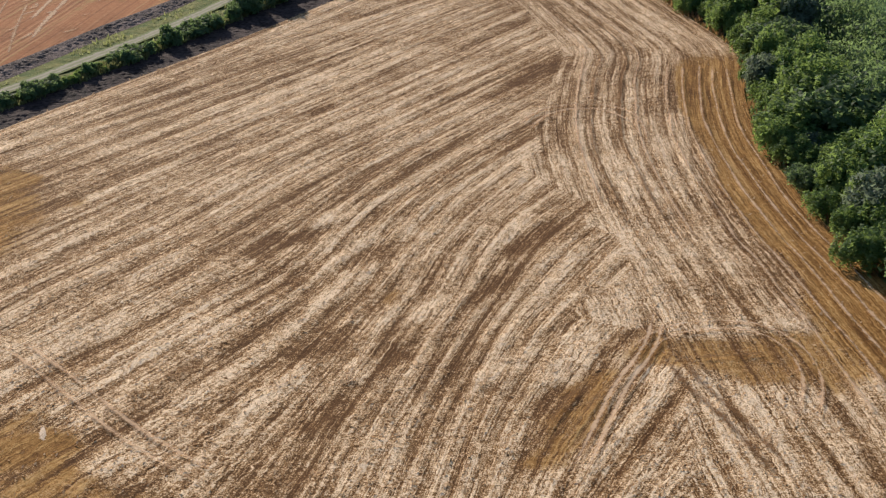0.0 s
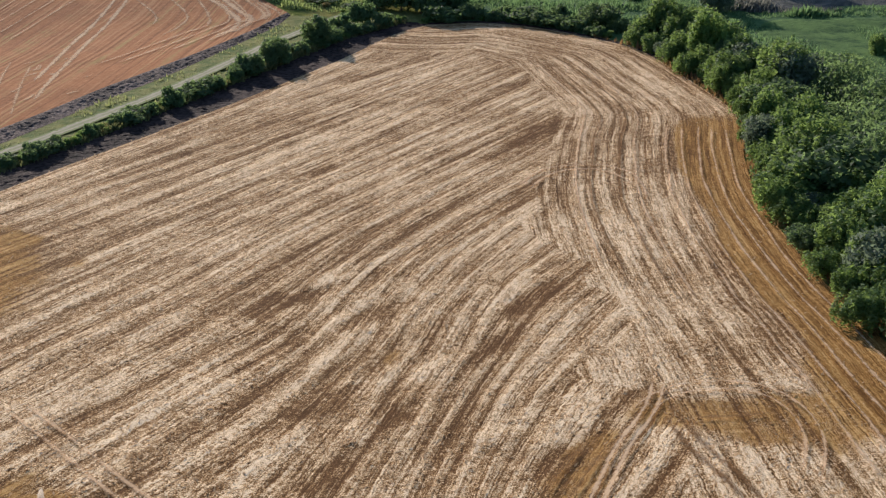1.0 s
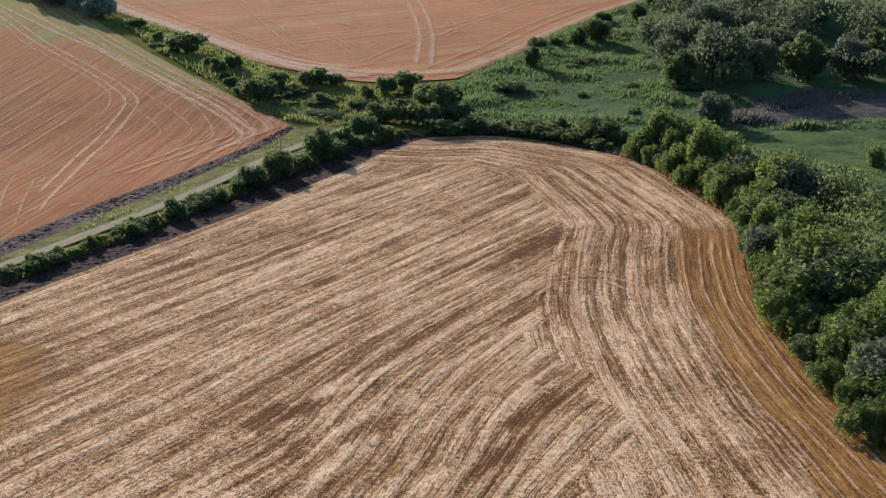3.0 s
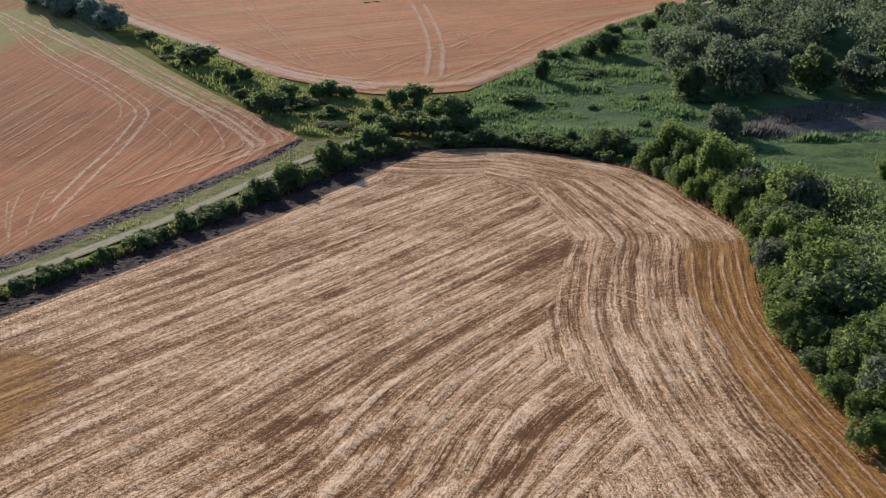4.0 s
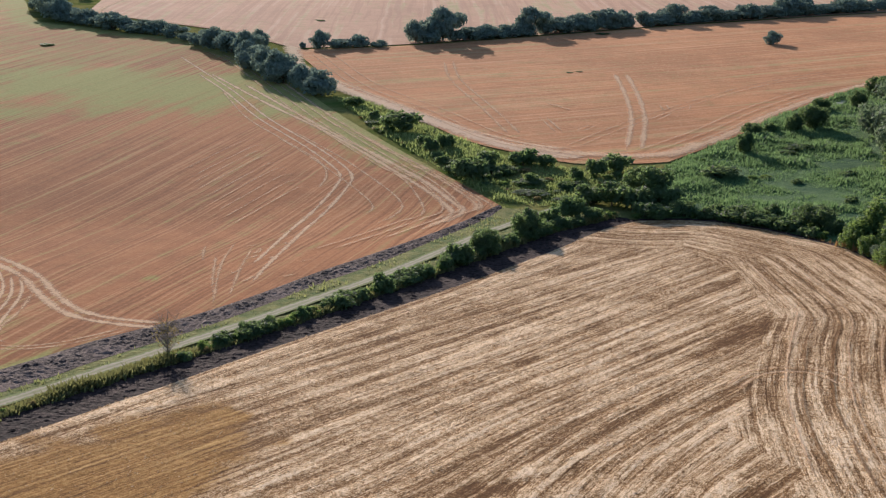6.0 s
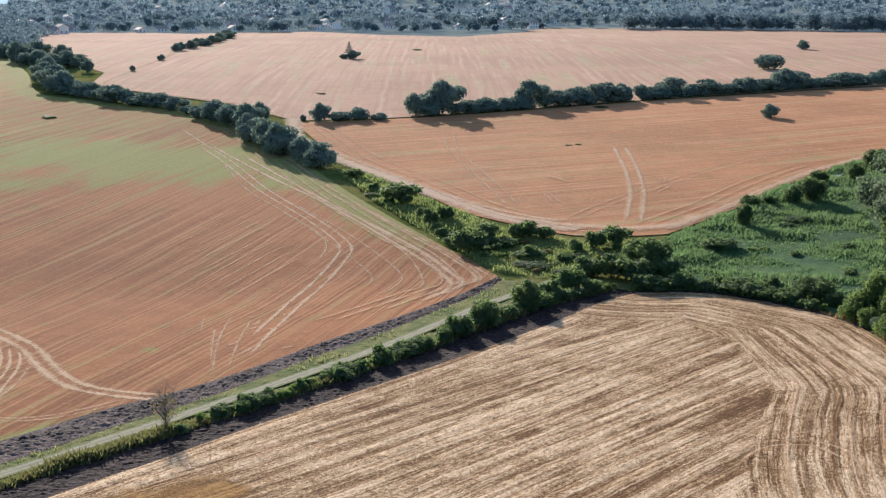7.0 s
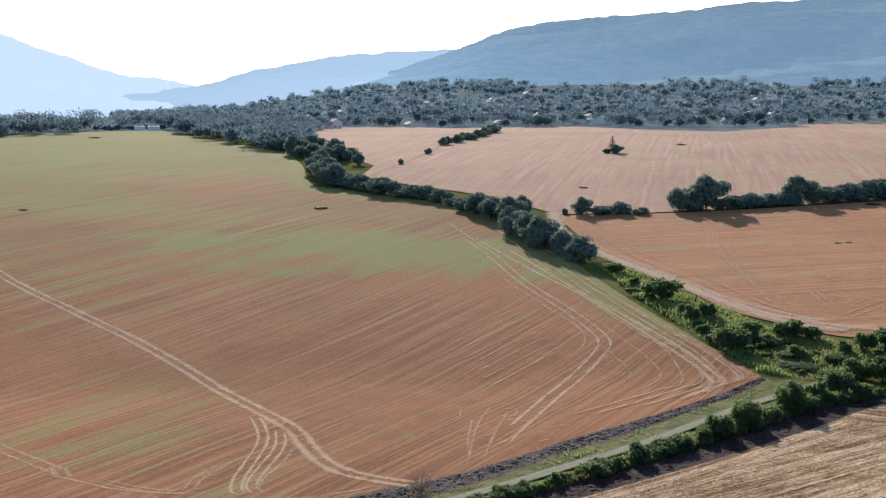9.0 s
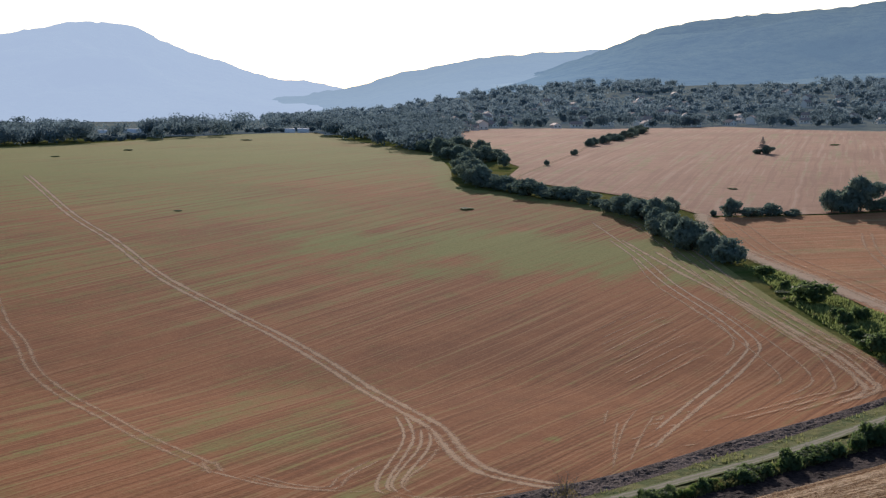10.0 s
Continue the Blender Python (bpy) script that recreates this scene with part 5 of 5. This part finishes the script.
while k < 40:
    x, y = rng.uniform(2, 75), rng.uniform(305, 420)
    if inside(np.array([x]), np.array([y]), meadow_poly)[0]:
        stand(BUSH_FRESH if k % 3 else BUSH, x, y, rng.uniform(3, 6), rng.uniform(1.2, 2.6), "low green bush in the wet meadow", "bush", "bushes in the meadow", k)
        k += 1


def woods(name, spots, seed, leaf, label, material, per=46):
    """Far trees past counting: every crown a loose heap of leaf clumps."""
    g = np.random.default_rng(seed)
    vs, fs, n = [], [], 0
    for x, y, w, h in spots:
        z = float(land(x, y))
        lobes = [(x + g.normal() * w * 0.2, y + g.normal() * w * 0.2, z + h * g.uniform(0.25, 0.72), w * g.uniform(0.22, 0.36), h * g.uniform(0.18, 0.30)) for q in range(9)]
        v, f = cards(int(g.integers(1e6)), lobes, per, leaf, 0.42 if leaf < 1 else 0.22)
        vs.append(v), fs.append(f + n)
        n += len(v)
    return tagged(new(name, mesh_of(name, np.vstack(vs), np.vstack(fs), material)), label, "woods", kind="stuff")


woods("wood_strip_trees", deep_wood, 5, 0.31, "crowded green trees inside the wood strip", M_LEAF_DARK, 3000)
woods("dark_wood_trees", dark_wood, 6, 0.52, "crowded grey-green trees of the wood behind the meadow", M_LEAF_WOOD, 1600)


def tufts(name, pts, height, material, seed, label, category):
    """Grass too fine to count: bent blades in tufts."""
    g = np.random.default_rng(seed)
    n = len(pts) * 3
    p = np.repeat(pts, 3, axis=0) + g.normal(size=(n, 2)) * 0.25
    z = land(p[:, 0], p[:, 1])
    a = g.uniform(0, 2 * np.pi, n)
    h = height * g.uniform(0.5, 1.3, n) * (0.45 + vnoise(p[:, 0], p[:, 1], 9, seed) ** 2 * 1.5 + 0.5 * vnoise(p[:, 0], p[:, 1], 3, seed + 1) ** 2)
    w = h * 0.2
    side = np.c_[np.cos(a), np.sin(a), a * 0] * w[:, None]
    lean = np.c_[np.cos(a + 1.6), np.sin(a + 1.6), a * 0] * (h * g.uniform(0.2, 0.85, n))[:, None]
    b = np.c_[p, z - 0.05]
    up = np.c_[a * 0, a * 0, h]
    vs = np.stack([b - side, b + side, b + up + lean], 1).reshape(-1, 3)
    return tagged(new(name, mesh_of(name, vs, np.arange(n * 3).reshape(-1, 3), material)), label, category, kind="stuff")


def scatter(poly, count, seed):
    g = np.random.default_rng(seed)
    poly = np.asarray(poly)
    p = g.uniform(poly.min(0), poly.max(0), (count, 2))
    return p[inside(p[:, 0], p[:, 1], poly)]


p = scatter(np.array([(0, 312), (40, 290), (60, 270), (70, 240), (110, 240), (120, 330), (60, 335), (55, 380), (90, 470), (60, 460), (3, 361)], float), 120000, 4)
p = p[inside(p[:, 0], p[:, 1], meadow_poly) & ~inside(p[:, 0], p[:, 1], reed_poly) & ~inside(p[:, 0], p[:, 1], lawn_poly)]
tufts("meadow_grass", p, 1.15, M_BLADE, 4, "tall green reeds and grass of the wet meadow", "grass")
verge_poly = np.vstack([even(HEDGE_FOOT, 60), even(GREY_IN, 60)[::-1]])
p = scatter(verge_poly, 30000, 6)
p = p[(away(p[:, 0], p[:, 1], ROAD) > 1.1 + 0.9 * vnoise(p[:, 0], p[:, 1], 3, 2)) & (p[:, 1] > 120)]
tufts("verge_tufts", p, 0.55, M_BLADE_DRY, 6, "half-dry grass tufts on the verge", "grass")
foot = offset(HEDGE_FOOT, -1.0)
foot = foot[(foot[:, 1] > 110) & (foot[:, 1] < 312)]
bank = np.repeat(even(foot, 5200), 3, axis=0)
bank = bank + np.random.default_rng(17).normal(size=bank.shape) * (0.6, 0.4) + (0.5, -0.25)
tufts("hedge_grass", bank, 0.85, M_BLADE_BANK, 17, "tall half-dry grass and stems along the hedge foot", "grass")
tufts("clearing_grass", scatter(lawn_poly, 6000, 18), 0.95, M_BLADE, 18, "sunlit green grass of the clearing", "grass")
tufts("scrub_grass", scatter(scrub_poly, 26000, 8), 0.75, M_BLADE_SCRUB, 8, "rough green grass among the scrub", "grass")
tufts("reeds", scatter(reed_poly, 9000, 9), 1.2, leaves("reed_blades", (0.10, 0.10, 0.09), (0.20, 0.195, 0.17), (0.20, 0.20, 0.16)), 9, "dry greyish reeds", "reeds")

p = scatter(np.vstack([offset(EAST[(EAST[:, 1] < 290) & (EAST[:, 1] > 100)], -0.1), offset(EAST[(EAST[:, 1] < 290) & (EAST[:, 1] > 100)], -1.8)[::-1]]), 9000, 13)
tufts("field_edge_grass", p, 0.9, leaves("reddish_dry_blades", (0.16, 0.08, 0.035), (0.30, 0.19, 0.09), (0.36, 0.22, 0.08)), 13, "reddish dry grass along the straw field's edge", "grass")

# ---- the village and its trees ----


def house(seed, w, l, h, pitch):
    """A plain village house: walls, gabled roof, windows, chimney."""
    root = new("house")
    v = [(-w, -l, -2), (w, -l, -2), (w, l, -2), (-w, l, -2), (-w, -l, h), (w, -l, h), (w, l, h), (-w, l, h), (0, -l, h + pitch), (0, l, h + pitch)]
    part("wall", mesh_of("wall", v, [[0, 1, 5, 8, 4], [1, 2, 6, 5], [2, 3, 7, 9, 6], [3, 0, 4, 7]], M_PLASTER), root)
    o, t = 0.5, 0.25
    k = pitch / w
    r = [(-w - o, -l - o, h - o * k), (0, -l - o, h + pitch), (0, l + o, h + pitch), (-w - o, l + o, h - o * k), (w + o, -l - o, h - o * k), (w + o, l + o, h - o * k)]
    r += [(x, y, z + t) for x, y, z in r]
    roof = part("roof", mesh_of("roof", r, [[0, 1, 2, 3], [1, 4, 5, 2], [6, 9, 8, 7], [7, 8, 11, 10], [0, 6, 7, 1], [1, 7, 10, 4], [3, 2, 8, 9], [2, 5, 11, 8], [0, 3, 9, 6], [4, 10, 11, 5]], M_ROOF), root)
    c = np.array([(x, y, z) for z in (h, h + pitch + 0.9) for x, y in ((0.8, 0.6), (1.5, 0.6), (1.5, 1.3), (0.8, 1.3))])
    part("chimney", mesh_of("chimney", c, [[0, 1, 5, 4], [1, 2, 6, 5], [2, 3, 7, 6], [3, 0, 4, 7], [4, 5, 6, 7]], M_ROOF), roof)
    for sx in (-1, 1):
        for q in (-0.55, 0.0, 0.55):
            for z0 in ([1.0] if h < 4.5 else [1.0, 3.9]):
                x, y = sx * (w + 0.04), q * l
                part("window", mesh_of("window", [(x, y - 0.6, z0), (x, y + 0.6, z0), (x, y + 0.6, z0 + 1.3), (x, y - 0.6, z0 + 1.3)], [[0, 1, 2, 3]], M_GLASS), root)
    for q in (-0.5, 0.5):
        y = -(l + 0.04)
        part("window", mesh_of("window", [(q * w - 0.6, y, 1), (q * w + 0.6, y, 1), (q * w + 0.6, y, 2.3), (q * w - 0.6, y, 2.3)], [[0, 1, 2, 3]], M_GLASS), root)
    return root


houses = [house(1, 4.0, 5.5, 3.2, 2.4), house(2, 4.5, 5.0, 5.8, 2.6), house(3, 3.5, 6.5, 3.0, 2.0)]
spots = []
g = np.random.default_rng(12)
while len(spots) < 120:
    az = math.radians(g.uniform(-27, -4))
    d = np.interp(math.degrees(az), [-27, -23, -20, -18, -4], [1190, 1215, 1320, 1340, 1420]) + 500 * g.random() ** 2.0
    x, y = d * math.sin(az), d * math.cos(az)
    if inside(np.array([x]), np.array([y]), far_poly)[0] or any(math.hypot(x - q[0], y - q[1]) < 17 for q in spots):
        continue
    spots.append((x, y))
house_spots = list(spots)
for i, (x, y) in enumerate(spots):
    m = pose(x, y, float(land(x, y)), 0, 0, g.uniform(0, 180))
    ob = houses[i] if i < 3 else copy_thing(houses[i % 3], m)
    ob.matrix_basis = m
    tagged(ob, "plastered village house with a tiled gable roof among trees", "house", "village houses")


def shed(x, y, l, w, h, turn, label):
    """A long arched plastic greenhouse."""
    a = np.linspace(0, np.pi, 9)
    ring = np.c_[np.cos(a) * w, np.sin(a) * h]
    v = [(-l, q[0], q[1]) for q in ring] + [(l, q[0], q[1]) for q in ring]
    root = new("greenhouse")
    part("cover", mesh_of("cover", v, [[i, i + 1, i + 10, i + 9] for i in range(8)], M_WHITE, True), root)
    for s, k in ((-l, 0), (l, 9)):
        part("end_wall", mesh_of("end_wall", [(s * 1.001, q[0], q[1]) for q in ring], [list(range(9))], M_WHITE), root)
    root.matrix_basis = pose(x, y, float(land(x, y)), 0, 0, turn)
    return tagged(root, label, "greenhouse")


SHEDS = [(-39.5, 1235, 4.0, 3.0, "small white plastic greenhouse at the crest of the field"), (-38.3, 1240, 9.0, 3.6, "long white plastic greenhouse at the crest of the field"), (-33.2, 1245, 3.0, 3.0, "small white plastic greenhouse among trees"),
         (-32.0, 1205, 4.5, 3.6, "white plastic greenhouse at the field's end"), (-31.45, 1200, 5.0, 3.8, "white plastic greenhouse at the field's end")]
for az, d, l, h, label in SHEDS:
    shed(d * math.sin(radians(az)), d * math.cos(radians(az)), l, 4.0, h, -az, label)


g = np.random.default_rng(21)
spots = []
while len(spots) < 1700:
    az, d = g.uniform(-46, 14), 1010 + 1150 * g.random() ** 0.8
    x, y = d * math.sin(math.radians(az)), d * math.cos(math.radians(az))
    if inside(np.array([x]), np.array([y]), far_poly)[0] or d < np.interp(az, [-46, -33, -31, -24, -20, 14], [1010, 1080, 1100, 1210, 1290, 1400]):
        continue
    if min(abs(az - q[0]) for q in SHEDS) < 0.6 and d < 1260 or (az < -33 and d > 1250) or d > 1250 and vnoise(x, y, 110, 5) < 0.26:
        continue
    h = g.uniform(7, 16)
    spots.append((x, y, h * g.uniform(0.9, 1.3), h))
home = np.array(house_spots)


def in_front(x, y):
    """Whether a tree here would stand right before a house."""
    d, hd = math.hypot(x, y), np.hypot(home[:, 0], home[:, 1])
    side = np.abs(x * home[:, 1] - y * home[:, 0]) / hd
    return bool(np.any((side < 7) & (hd - d > -8) & (hd - d < 34)))


spots = [q for q in spots if not in_front(q[0], q[1])]
# both groves carry their haze in the leaf colour
woods("village_trees", [q for q in spots if math.hypot(q[0], q[1]) < 1520], 3, 0.95, "dark trees of gardens and groves round the village, leaves haze-tinted", M_WOODS_FAR, 480)
woods("hillside_trees", [q for q in spots if math.hypot(q[0], q[1]) >= 1520], 9, 1.7, "trees on the slope above the village, haze painted into the leaves", M_WOODS_FARTHER, 120)
spots = []
for az in np.arange(-50, -29.5, 0.13):
    d = np.interp(az, [-50, -43.4, -39.1, -34.6, -30.9, -29], [960, 975, 1040, 1180, 1215, 1120]) + g.uniform(0, 60)
    h = g.uniform(8, 17) * (0.75 + 0.6 * vnoise(np.array([az]), np.array([0.0]), 1.3, 2)[0])
    if min(abs(az - q[0]) for q in SHEDS) < 0.55:
        h = g.uniform(3.0, 4.4)
    spots.append((d * math.sin(math.radians(az)), d * math.cos(math.radians(az)), h * g.uniform(0.9, 1.5), h))
for k in range(170):
    az, d = g.uniform(-30.5, -25), g.uniform(850, 1250)
    if not inside(np.array([d * math.sin(math.radians(az))]), np.array([d * math.cos(math.radians(az))]), np.vstack([left_poly]))[0]:
        spots.append((d * math.sin(math.radians(az)), d * math.cos(math.radians(az)), g.uniform(12, 22), g.uniform(9, 16)))
for k in range(150):
    az = g.uniform(-1.5, 9.5)
    if 4.6 < az < 5.6:
        continue
    d = 1395 + g.uniform(0, 50) - max(0, az) * 6
    spots.append((d * math.sin(math.radians(az)), d * math.cos(math.radians(az)), g.uniform(10, 18), g.uniform(11, 21)))
# crest leaves have the same painted haze tint
woods("crest_trees", spots, 4, 1.0, "dark trees along the crest and the far field's end, leaves haze-tinted", M_WOODS_FAR, 380)
